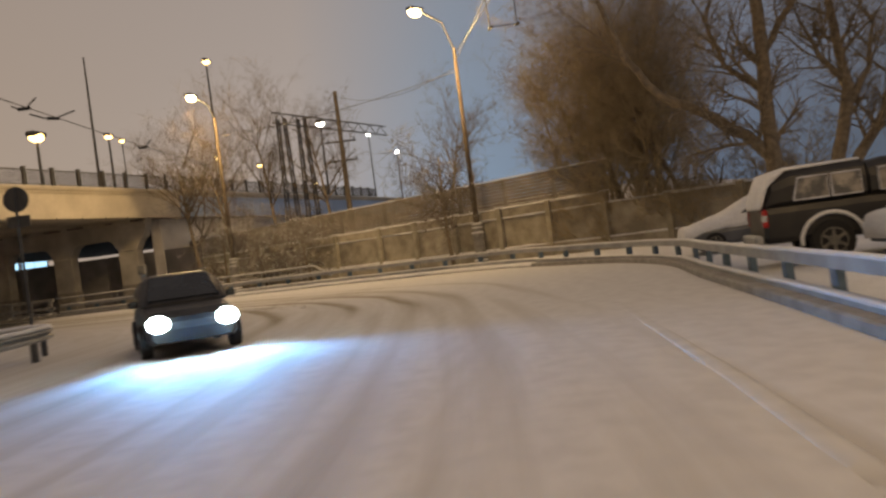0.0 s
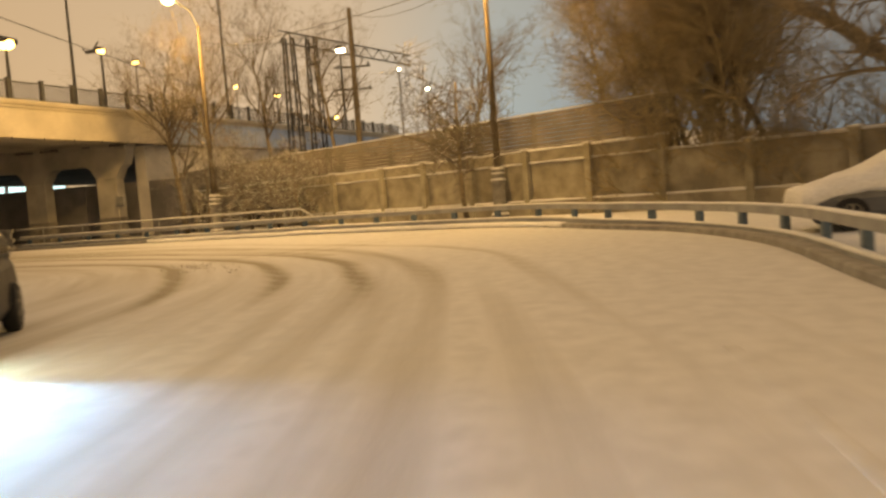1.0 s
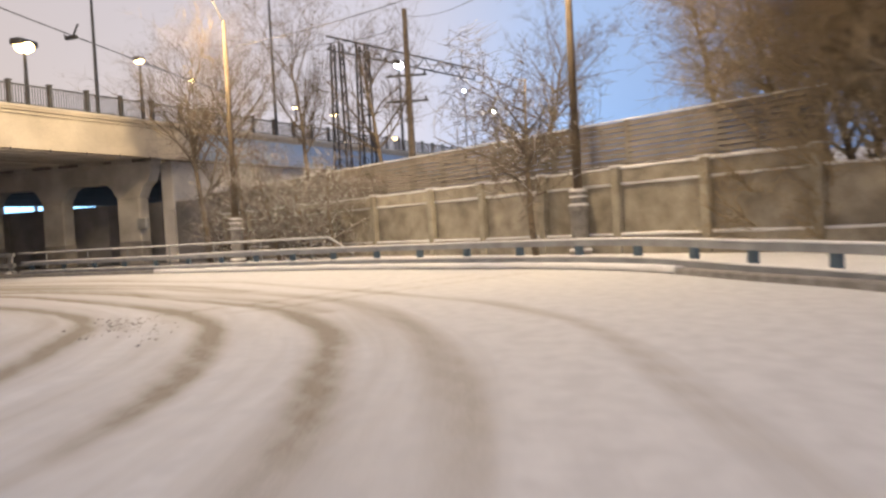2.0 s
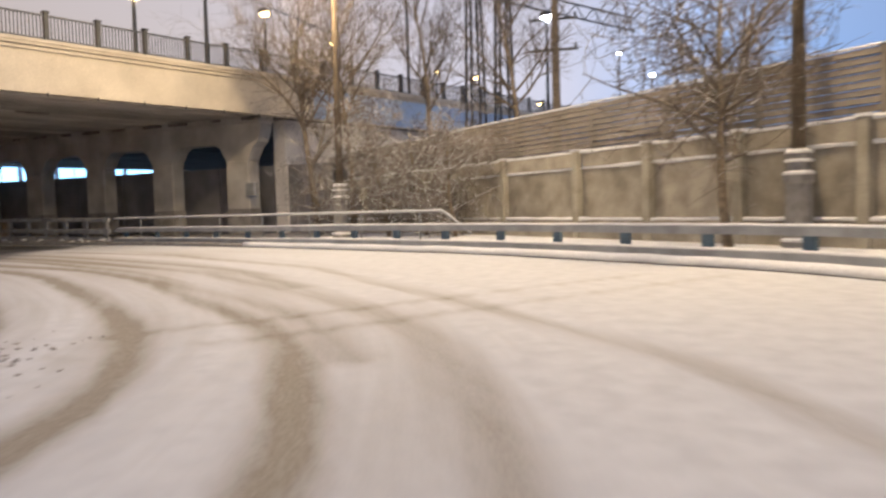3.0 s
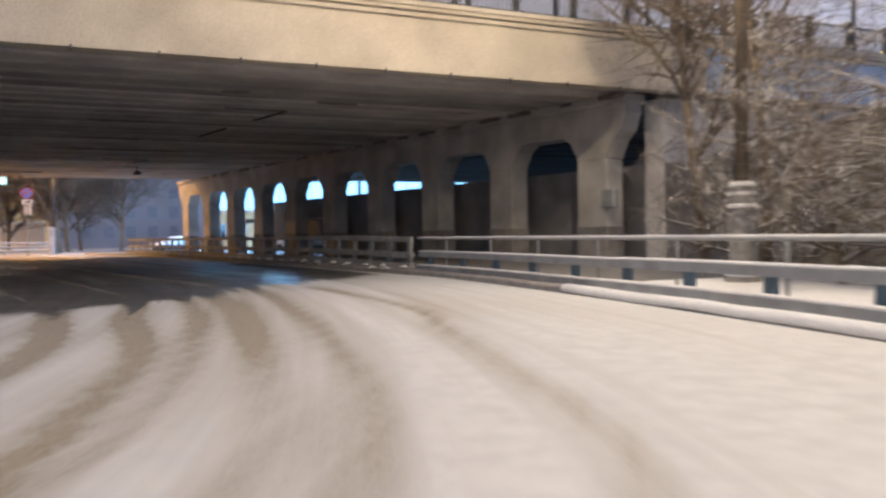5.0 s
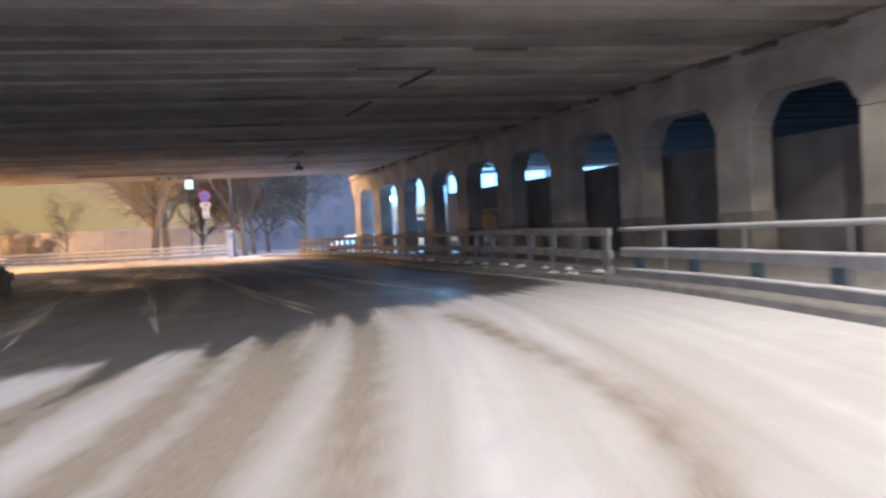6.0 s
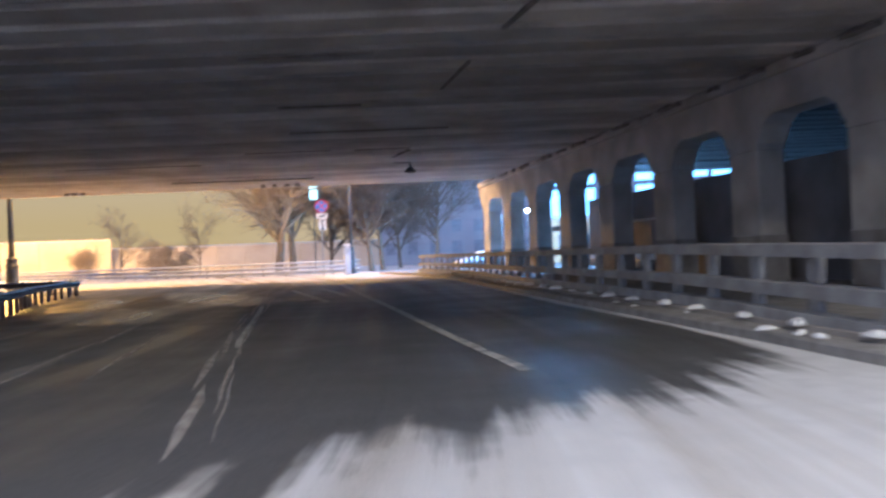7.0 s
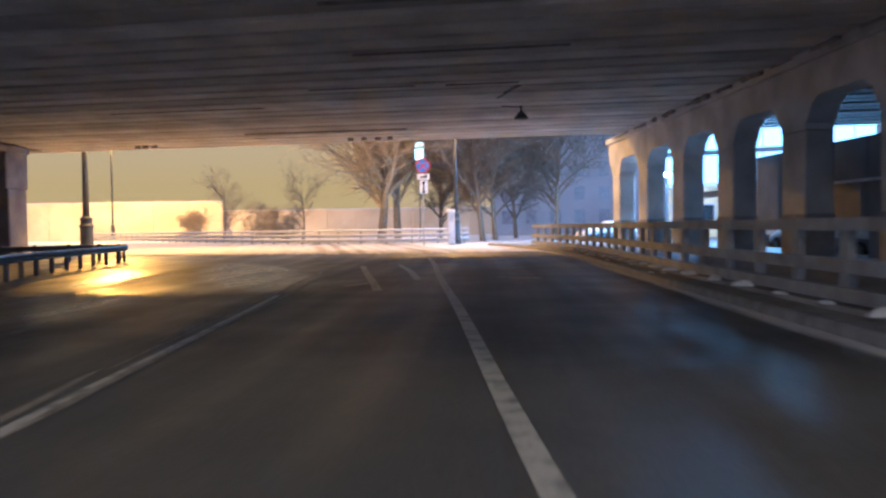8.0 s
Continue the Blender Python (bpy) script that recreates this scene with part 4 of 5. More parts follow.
# ---- trees ----
BUSH = BARK_SNOW.copy()
BUSH.name = "snow_laden_twigs"
[q for q in BUSH.node_tree.nodes if q.type == "MAP_RANGE" and abs(q.inputs["From Min"].default_value - 0.6) < 0.01][0].inputs["From Min"].default_value = 0.05
def grow(rng, bms, start, heading, length, radius, level, spread, droop, counts, twig=0.006, low=0.35):
    """A limb as a bent tube, with smaller limbs along it; level 0 is the trunk."""
    steps = 5 if level < 2 else 3
    pts, radii = [start.copy()], [radius]
    d = heading.normalized()
    for i in range(steps):
        d = (d + Vector((rng.uniform(-1, 1), rng.uniform(-1, 1), rng.uniform(-0.6, 0.8) - droop * level)) * (0.12 + 0.07 * level)).normalized()
        pts.append(pts[-1] + d * length / steps)
        radii.append(radius * (1 - 0.75 * (i + 1) / steps))
    tube(bms[0 if level == 0 else 1], pts, radii, (9, 6, 4, 3, 3)[level], caps=level < 2)
    if level >= len(counts):
        return
    for i in range(counts[level]):
        f = rng.uniform(low if level == 0 else 0.15, 1.0)
        k = min(int(f * steps), steps - 1)
        p = pts[k].lerp(pts[k + 1], f * steps - k)
        axis = (pts[k + 1] - pts[k]).normalized()
        side = axis.orthogonal().normalized()
        side.rotate(Matrix.Rotation(rng.uniform(0, math.tau), 3, axis))
        h = (axis * (1 - spread) + side * spread + Vector((0, 0, 0.15))).normalized()
        grow(rng, bms, p, h, length * rng.uniform(0.38, 0.62), max(radius * (1 - 0.7 * f) * 0.6, twig), level + 1, spread, droop, counts, twig)


def tree(x, y, z, height, radius, label, seed, lean=(0.0, 0.0), counts=(11, 8, 6, 4), spread=0.6, droop=0.05, mat=BARK_SNOW, group="", twig=0.006, low=0.35):
    rng = random.Random(seed)
    t = thing("tree", x, y, z, label, "tree", group)
    bms = [bmesh.new(), bmesh.new()]
    grow(rng, bms, Vector((0, 0, -0.1)), Vector((lean[0], lean[1], 1)), height, radius, 0, spread, droop, counts, twig, low)
    part("trunk", bms[0], BARK, t, smooth=True)
    part("crown", bms[1], mat, t, "bare snow-dusted branches")
    return t


def crooked_tree(label, limbs, seed, counts, group=""):
    """A tree with given main limbs, each a line of places with its girth at both ends; the first is the trunk."""
    rng = random.Random(seed)
    x, y, z = limbs[0][0][0]
    t = thing("tree", x, y, z, label, "tree", group)
    bms = [bmesh.new(), bmesh.new()]
    for i, (line, r0, r1) in enumerate(limbs):
        pts = [Vector(p) - Vector((x, y, z)) for p in line]
        fine = []
        for a, b in zip(pts, pts[1:]):
            for k in range(3):
                p = a.lerp(b, k / 3)
                fine.append(p + Vector((rng.uniform(-1, 1), rng.uniform(-1, 1), rng.uniform(-1, 1))) * 0.06 * (len(fine) > 0))
        fine.append(pts[-1])
        n = len(fine) - 1
        radii = [r0 + (r1 - r0) * k / n for k in range(n + 1)]
        tube(bms[0 if i == 0 else 1], fine, radii, 9)
        for k in range(counts[0]):
            f = rng.uniform(0.25, 1.0) * n
            a = min(int(f), n - 1)
            p = fine[a].lerp(fine[a + 1], f - a)
            axis = (fine[a + 1] - fine[a]).normalized()
            side = axis.orthogonal().normalized()
            side.rotate(Matrix.Rotation(rng.uniform(0, math.tau), 3, axis))
            grow(rng, bms, p, axis * 0.45 + side * 0.8 + Vector((0, 0, 0.3)), rng.uniform(1.6, 3.4), max(radii[a] * 0.4, 0.04), 2, 0.6, 0.02, (0, 0) + counts[1:])
    part("trunk", bms[0], BARK, t, smooth=True)
    part("crown", bms[1], BARK, t, "bare heavy limbs and twigs")
    return t


# the great trees behind the parked pickup
crooked_tree("large bare tree with one heavy limb arching over the wall", [
    ([(-9.5, -21.00, 0.1), (-9.55, -21.05, 3.1), (-9.55, -21.15, 6.0), (-9.6, -21.10, 9.0), (-9.5, -20.90, 13.0)], 0.29, 0.17),
    ([(-9.45, -21.50, 1.9), (-9.4, -21.20, 2.9), (-9.6, -20.20, 3.9), (-9.8, -19.20, 4.6), (-10.0, -17.50, 5.6), (-10.2, -16.50, 7.0), (-10.3, -15.80, 9.2)], 0.26, 0.08),
    ([(-9.5, -21.10, 5.2), (-9.0, -20.00, 6.4), (-8.8, -19.50, 8.4)], 0.13, 0.05),
    ([(-9.6, -21.10, 6.5), (-9.8, -22.20, 8.0), (-9.8, -22.80, 9.6)], 0.14, 0.05)], 11, (12, 9, 6), "trees behind the parked cars")
crooked_tree("bare forked tree behind the parked cars", [
    ([(-9.2, -23.20, 0.1), (-9.26, -23.25, 2.6), (-9.18, -23.90, 5.1), (-9.2, -23.70, 7.2), (-9.0, -23.40, 10.5)], 0.28, 0.10),
    ([(-9.2, -23.50, 1.6), (-9.16, -24.00, 2.7), (-9.0, -25.10, 4.1), (-8.9, -25.80, 6.4)], 0.24, 0.10),
    ([(-9.2, -23.80, 4.4), (-9.2, -24.60, 5.6), (-9.3, -25.00, 7.4)], 0.14, 0.05),
    ([(-9.2, -23.80, 5.3), (-9.4, -23.00, 6.2), (-9.4, -22.50, 7.6)], 0.12, 0.05)], 12, (10, 9, 6), "trees behind the parked cars")
# a thick tangle of thin stems over the wall
for i, (x, y, h) in enumerate([(-0.4, -18.4, 8.4), (1.6, -17.4, 8.0), (2.4, -15.8, 6.4), (0.4, -17.0, 7.4), (-1.4, -19.4, 7.4), (3.6, -17.0, 7.6), (2.2, -18.6, 8.4), (-1.0, -17.6, 8.0), (0.8, -18.8, 8.8), (2.8, -16.4, 7.6)]):
    tree(x, y, 1.6, h, 0.12, "dense bare willow thicket growing over the wall", 30 + i, (0.0, random.uniform(-0.1, 0.35)), (19, 9, 7, 4), 0.48, 0.10, TWIG, "thicket", low=0.08)
for i, (x, y, h) in enumerate([(1.2, -15.0, 4.4), (-0.8, -17.4, 4.6), (-2.2, -19.4, 4.2), (-0.2, -16.2, 3.6), (-1.8, -18.2, 3.6), (-3.2, -20.2, 3.6), (-4.4, -21.8, 3.4), (-5.6, -23.2, 3.4)]):
    tree(x, y, 0.2, h, 0.09, "low tangled bush growing before the wall", 40 + i, (0.1, 0.0), (18, 11, 7), 0.6, 0.06, TWIG, "bushes by the wall", twig=0.008, low=0.04)
# trees between the barrier and the wall, and behind it
tree(4.4, -7.8, 0.15, 6.4, 0.13, "bare tree with snow-laden arching limbs before the wall", 51, (0.05, 0.1), (17, 10, 7), 0.85, 0.10, BARK_SNOW, "trees by the wall", twig=0.013, low=0.3)
tree(11.6, 2.6, 0.15, 4.2, 0.09, "snow-laden bush with arching twigs before the wall", 52, (-0.1, 0.2), (18, 10, 6), 0.8, 0.14, BUSH, "trees by the wall", twig=0.016, low=0.1)
tree(13.2, 4.6, 0.15, 4.6, 0.10, "snow-laden bush with arching twigs before the wall", 53, (0.1, 0.1), (18, 10, 6), 0.8, 0.14, BUSH, "trees by the wall", twig=0.016, low=0.1)
tree(12.6, 6.0, 0.15, 4.4, 0.10, "brown tangled bush with snow on its twigs by the handrail", 62, (-0.2, 0.2), (20, 11, 7), 0.8, 0.1, BUSH, "trees by the wall", twig=0.009, low=0.1)
tree(14.4, 9.4, 0.15, 5.0, 0.11, "brown tangled bush with snow on its twigs by the handrail", 63, (0.1, 0.2), (20, 11, 7), 0.8, 0.08, BUSH, "trees by the wall", twig=0.009, low=0.1)
tree(15.0, 9.2, 0.15, 8.6, 0.17, "tall bare tree beside the bridge", 54, (-0.10, 0.05), (14, 9, 6, 4), 0.55, 0.02, BARK_SNOW, "trees by the bridge")
tree(17.2, 12.6, 0.15, 9.5, 0.20, "tall bare tree beside the bridge", 55, (-0.06, -0.12), (15, 9, 6, 4), 0.55, 0.03, BARK_SNOW, "trees by the bridge")
tree(18.4, 6.8, 2.6, 8.5, 0.16, "tall bare tree beside the bridge", 56, (0.0, 0.08), (13, 9, 6, 4), 0.5, 0.02, BARK_SNOW, "trees by the bridge")
tree(21.0, 3.4, 3.2, 8.0, 0.15, "bare tree on the bank behind the screen", 57, (0.0, -0.05), (13, 8, 6, 4), 0.55, 0.02, BARK_SNOW, "trees on the bank")
tree(17.0, -6.5, 3.4, 7.0, 0.13, "bare tree on the bank behind the screen", 58, (0.1, 0.0), (13, 8, 6, 4), 0.55, 0.02, BARK, "trees on the bank")
tree(9.5, -14.5, 3.4, 6.5, 0.13, "bare tree on the bank behind the screen", 59, (0.0, 0.1), (13, 8, 6, 4), 0.6, 0.05, BARK, "trees on the bank")
# beyond the bridge
for i, (x, y, h, r) in enumerate([(4.2, 100.0, 19.0, 0.46), (5.8, 104.0, 19.0, 0.42), (14.0, 98.0, 16.0, 0.30), (15.6, 102.0, 15.0, 0.28), (21.5, 101.0, 14.0, 0.22),
                                  (10.5, 112.0, 12.0, 0.25), (19.0, 112.0, 12.0, 0.25)]):
    # the first two take the paler twigs, standing for amber light on them
    tree(x, y, 0.0, h, r, "bare street tree beyond the bridge", 70 + i, (0, 0), (34, 15, 10), 0.55, 0.04, TWIG if i < 2 else BARK_SNOW, "trees beyond the bridge", twig=0.02, low=0.14)
for i, (x, y, h) in enumerate([(-25.0, 138.0, 3.0), (-23.0, 136.0, 3.4), (-14.0, 131.0, 3.8), (-11.5, 128.0, 3.2), (-9.0, 126.0, 3.4)]):
    tree(x, y, 0.0, h, 0.08, "snow-dusted shrub before the boundary wall", 90 + i, (0, 0), (24, 12, 7), 0.75, 0.03, TWIG, "shrubs beyond the crossing", twig=0.018, low=0.02)


for i, (x, y, h) in enumerate([(-16.0, 121.0, 6.5), (-6.0, 119.0, 6.0)]):
    tree(x, y, 0.0, h, 0.14, "young bare tree lit amber beyond the crossing", 110 + i, (0, 0), (14, 8, 5), 0.55, 0.03, TWIG, "young trees beyond the crossing", twig=0.02, low=0.2)


# ---- vehicles ----
def loft(bm, stations):
    """Rounded boxes in a row: each station is (y, half width below, half width above, z0, z1)."""
    rings = []
    for y, wb, wt, z0, z1 in stations:
        h, c = z1 - z0, 0.16
        shape = [(-wb * 0.9, z0), (-wb, z0 + h * 0.15), (-wb, z0 + h * 0.55), (-(wb + wt) / 2, z0 + h * 0.8), (-wt * 0.96, z1 - 0.03), (-wt * (1 - c), z1),
                 (wt * (1 - c), z1), (wt * 0.96, z1 - 0.03), ((wb + wt) / 2, z0 + h * 0.8), (wb, z0 + h * 0.55), (wb, z0 + h * 0.15), (wb * 0.9, z0)]
        rings.append([bm.verts.new((x, y, z)) for x, z in shape])
    for a, b in zip(rings, rings[1:]):
        for i in range(12):
            bm.faces.new((a[i], a[(i + 1) % 12], b[(i + 1) % 12], b[i]))
    bm.faces.new(rings[0][::-1])
    bm.faces.new(rings[-1])
    bmesh.ops.recalc_face_normals(bm, faces=bm.faces)


def quad_slab(bm, a, b, c, d, thick):
    a, b, c, d = (Vector(p) for p in (a, b, c, d))
    nrm = (b - a).cross(d - a).normalized() * thick
    lo = [bm.verts.new(p - nrm * 0.5) for p in (a, b, c, d)]
    hi = [bm.verts.new(p + nrm * 0.5) for p in (a, b, c, d)]
    bm.faces.new(lo[::-1])
    bm.faces.new(hi)
    for i in range(4):
        bm.faces.new((lo[i], lo[(i + 1) % 4], hi[(i + 1) % 4], hi[i]))


def wheel(parent, x, y, r, w, side):
    bm = bmesh.new()
    prof = [(r * 0.62, -w / 2), (r * 0.93, -w / 2), (r, -w * 0.32), (r, w * 0.32), (r * 0.93, w / 2), (r * 0.62, w / 2)]
    m = pose(x, y, r, 0, 90, 0)
    lathe(bm, prof, 22)
    bmesh.ops.transform(bm, matrix=m, verts=bm.verts)
    wh = part("wheel", bm, TYRE, parent)
    bm = bmesh.new()
    lathe(bm, [(r * 0.63, -w * 0.3), (r * 0.63, w * 0.36), (r * 0.5, w * 0.30), (r * 0.18, w * 0.34), (r * 0.1, w * 0.42)], 18)
    for k in range(6):
        a = k * math.tau / 6
        box(bm, r * 0.36 * math.cos(a), r * 0.36 * math.sin(a), w * 0.36, r * 0.5, r * 0.14, 0.03, turn=math.degrees(a))
    bmesh.ops.transform(bm, matrix=m @ pose(0, 0, 0, 0 if side > 0 else 180, 0, 0) @ pose(0, 0, w * 0.17), verts=bm.verts)
    part("rim", bm, RIM, wh)


def pickup(x, y, z, turn):
    """A double-cab pickup with a canopy over its bed; its nose points along +y."""
    c = thing("pickup_truck", x, y, z, "dark double-cab pickup with a canopy, snow on its back", "pickup truck", turn=turn)
    bm = bmesh.new()
    loft(bm, [(-2.62, 0.84, 0.86, 0.48, 1.10), (-2.55, 0.90, 0.89, 0.45, 1.14), (-0.7, 0.92, 0.90, 0.42, 1.15), (0.9, 0.92, 0.88, 0.42, 1.13), (1.2, 0.92, 0.84, 0.42, 1.12),
              (2.3, 0.90, 0.78, 0.42, 1.04), (2.55, 0.80, 0.68, 0.45, 0.95)])
    body = part("body", bm, BLACK_PAINT, c, "dirty black paint", smooth=False)
    bm = bmesh.new()
    loft(bm, [(-2.54, 0.86, 0.74, 1.12, 1.24), (-2.40, 0.87, 0.72, 1.12, 1.66), (-2.05, 0.87, 0.73, 1.12, 1.80), (-0.75, 0.87, 0.73, 1.12, 1.83)])
    canopy = part("canopy", bm, BLACK_PAINT, c)
    bm = bmesh.new()
    loft(bm, [(-0.70, 0.87, 0.72, 1.12, 1.76), (-0.4, 0.88, 0.71, 1.12, 1.82), (0.45, 0.88, 0.70, 1.12, 1.80), (1.25, 0.86, 0.62, 1.10, 1.16)])
    cab = part("cab", bm, BLACK_PAINT, c)
    for sx in (-1, 1):
        for y0, y1, owner in ((-2.05, -1.42, canopy), (-1.36, -0.85, canopy), (-0.55, 0.02, cab), (0.08, 0.75, cab)):
            bm = bmesh.new()
            quad_slab(bm, (sx * 0.892, y0, 1.22), (sx * 0.892, y1, 1.22), (sx * 0.862, y1 - (0.28 if y1 > 0.5 else 0), 1.61), (sx * 0.862, y0 + (0.12 if y0 < -2 else 0), 1.61), 0.03)
            part("window", bm, FROST, owner, "snow-dusted side window")
            bm = bmesh.new()
            ya, yb = y1 - (0.28 if y1 > 0.5 else 0), y0 + (0.12 if y0 < -2 else 0)
            tube(bm, [(sx * 0.902, y0, 1.21), (sx * 0.902, y1, 1.21), (sx * 0.872, ya, 1.62), (sx * 0.872, yb, 1.62), (sx * 0.902, y0, 1.21)], 0.02, 5)
            part("window_trim", bm, STRIP, owner)
        bm = bmesh.new()
        box(bm, sx * 0.86, -2.585, 0.93, 0.16, 0.10, 0.34, bevel=0.02)
        tl = part("tail_light", bm, RED_LENS, c, "red and white tail light")
        bm = bmesh.new()
        box(bm, sx * 0.88, -2.60, 0.93, 0.135, 0.10, 0.12, bevel=0.01)
        part("lens", bm, REFLECTOR, tl)
        for wy in (-1.45, 1.60):
            wheel(c, sx * 0.86, wy, 0.39, 0.26, sx)
            bm = bmesh.new()
            pts = [(sx * 0.96, wy + 0.55 * math.cos(a), 0.40 + 0.52 * math.sin(a)) for a in np.linspace(-0.1, math.pi + 0.1, 12)]
            tube(bm, pts, 0.04, 6)
            part("fender_flare", bm, SNOW, c, "snow-dusted wheel arch", smooth=True)
        bm = bmesh.new()
        box(bm, sx * 0.92, 0.2, 0.42, 0.14, 1.5, 0.06, bevel=0.02)
        part("side_step", bm, DARK_STEEL, c)
    bm = bmesh.new()
    box(bm, 0, -2.72, 0.52, 1.7, 0.16, 0.2, bevel=0.04)
    part("rear_bumper", bm, STEEL, c)
    bm = bmesh.new()
    loft(bm, [(-2.66, 0.84, 0.80, 1.10, 1.22), (-2.60, 0.84, 0.76, 1.12, 1.46), (-2.46, 0.84, 0.72, 1.50, 1.78), (-2.1, 0.72, 0.68, 1.78, 1.86), (-0.8, 0.70, 0.64, 1.81, 1.87)])
    part("snow_cover", bm, SNOW, c, "snow on the canopy and tailgate", smooth=True)
    return c


def buried_car(x, y, z, turn, label, light=None):
    """A hatchback under a thick coat of snow; its nose points along +y."""
    c = thing("car", x, y, z, label, "car", "snowed-in parked cars", turn=turn)
    bm = bmesh.new()
    loft(bm, [(-2.0, 0.72, 0.66, 0.35, 0.86), (-1.9, 0.82, 0.74, 0.26, 0.95), (0.0, 0.84, 0.78, 0.24, 0.95), (1.5, 0.82, 0.72, 0.26, 0.82), (2.02, 0.70, 0.60, 0.32, 0.66)])
    part("body", bm, GREY_PAINT, c)
    bm = bmesh.new()
    loft(bm, [(-2.06, 0.76, 0.66, 0.62, 1.02), (-1.85, 0.84, 0.62, 0.62, 1.46), (-1.2, 0.86, 0.64, 0.66, 1.60), (0.0, 0.86, 0.62, 0.66, 1.58), (0.95, 0.86, 0.70, 0.66, 1.10),
              (1.6, 0.84, 0.70, 0.62, 0.94), (2.08, 0.74, 0.62, 0.42, 0.80), (2.12, 0.70, 0.56, 0.40, 0.66)])
    bmesh.ops.subdivide_edges(bm, edges=bm.edges, cuts=2, use_grid_fill=True)
    for v in bm.verts:
        v.co += Vector((0, 0, 0.045 * noise.noise(v.co * 2.1) + 0.02 * noise.noise(v.co * 6)))
    part("snow_cover", bm, SNOW, c, "thick rounded snow", smooth=True)
    for sx in (-1, 1):
        for wy in (-1.25, 1.28):
            wheel(c, sx * 0.80, wy, 0.31, 0.2, sx)
        bm = bmesh.new()
        quad_slab(bm, (sx * 0.862, -1.2, 1.08), (sx * 0.862, 0.5, 1.08), (sx * 0.73, 0.0, 1.42), (sx * 0.73, -1.1, 1.42), 0.03)
        part("window", bm, GLASS_DARK, c)
        bm = bmesh.new()
        box(bm, sx * 0.62, -2.07, 0.78, 0.22, 0.06, 0.16, bevel=0.02)
        part("tail_light", bm, light or RED_LENS, c)
    return c


pickup(-21.85, -19.95, 0.24, 175)
buried_car(-13.5, -19.2, 0.2, 0, "small car buried under thick snow beside the pickup")
buried_car(-23.95, -20.85, 0.24, 0, "small car under snow parked before the pickup")
buried_car(21.5, 80.0, 0.0, 100, "car under snow parked beyond the bridge")
buried_car(25.5, 62.0, 0.0, 8, "car with red tail lights waiting beyond the pillars", TAIL_ON)
buried_car(25.0, 57.0, 0.0, 5, "car with red tail lights waiting beyond the pillars", TAIL_ON)
buried_car(23.6, 50.5, 0.0, 3, "car with red tail lights waiting beyond the pillars", TAIL_ON)


def oncoming_car(x, y, turn):
    c = thing("car", x, y, 0.0, "dark crossover on the snowy road with bluish headlights on", "car", turn=turn)
    bm = bmesh.new()
    loft(bm, [(-2.2, 0.80, 0.72, 0.34, 0.98), (-2.1, 0.88, 0.82, 0.26, 1.05), (0.0, 0.91, 0.86, 0.24, 1.03), (1.2, 0.90, 0.82, 0.25, 0.98), (1.95, 0.86, 0.76, 0.28, 0.90), (2.2, 0.76, 0.66, 0.32, 0.78)])
    part("body", bm, BLACK_PAINT, c, "dark paint")
    bm = bmesh.new()
    loft(bm, [(-2.05, 0.82, 0.66, 1.0, 1.12), (-1.7, 0.84, 0.66, 1.0, 1.56), (-0.2, 0.85, 0.66, 1.0, 1.64), (0.25, 0.85, 0.64, 1.0, 1.60), (1.05, 0.85, 0.74, 0.98, 1.05)])
    cab = part("cab", bm, BLACK_PAINT, c)
    bm = bmesh.new()
    quad_slab(bm, (-0.70, 0.98, 1.10), (0.70, 0.98, 1.10), (0.58, 0.33, 1.56), (-0.58, 0.33, 1.56), 0.05)
    part("windscreen", bm, GLASS_DARK, cab)
    for sx in (-1, 1):
        bm = bmesh.new()
        quad_slab(bm, (sx * 0.86, -1.6, 1.1), (sx * 0.86, 0.7, 1.1), (sx * 0.72, 0.2, 1.52), (sx * 0.72, -1.4, 1.52), 0.03)
        part("window", bm, GLASS_DARK, cab)
        for wy in (-1.35, 1.35):
            wheel(c, sx * 0.86, wy, 0.34, 0.22, sx)
        bm = bmesh.new()
        bmesh.ops.create_uvsphere(bm, u_segments=14, v_segments=8, radius=0.18, matrix=Matrix.Translation((sx * 0.64, 2.20, 0.68)) @ Matrix.Diagonal((1.2, 0.6, 0.9, 1)))
        part("headlight", bm, HEADLIGHT, c, "blazing bluish headlight")
        bm = bmesh.new()
        box(bm, sx * 0.98, 0.72, 1.08, 0.2, 0.1, 0.14, bevel=0.03)
        part("mirror", bm, BLACK_PAINT, c)
    bm = bmesh.new()
    box(bm, 0, 2.17, 0.62, 0.9, 0.08, 0.16, bevel=0.02)
    part("grille", bm, DARK_STEEL, c)
    for sx in (-1, 1):
        bm = bmesh.new()
        tube(bm, [(sx * 0.62, -1.6, 1.64), (sx * 0.62, 0.1, 1.68)], 0.025, 6)
        part("roof_rail", bm, STEEL, cab)
    return c


CAR_X, CAR_Y, CAR_TURN = -21.95, -5.17, 122
oncoming_car(CAR_X, CAR_Y, CAR_TURN)
for sx in (-0.66, 0.66):
    data = bpy.data.lights.new("headlight_beam", "SPOT")
    data.energy, data.color, data.spot_size, data.spot_blend, data.shadow_soft_size = 3000, (0.08, 0.36, 1.0), radians(120), 1.0, 0.10
    ob = new("headlight_beam", data)
    ob.matrix_world = pose(CAR_X, CAR_Y, 0, 0, 0, CAR_TURN) @ pose(sx, 2.40, 0.74, 76, 0, 0)


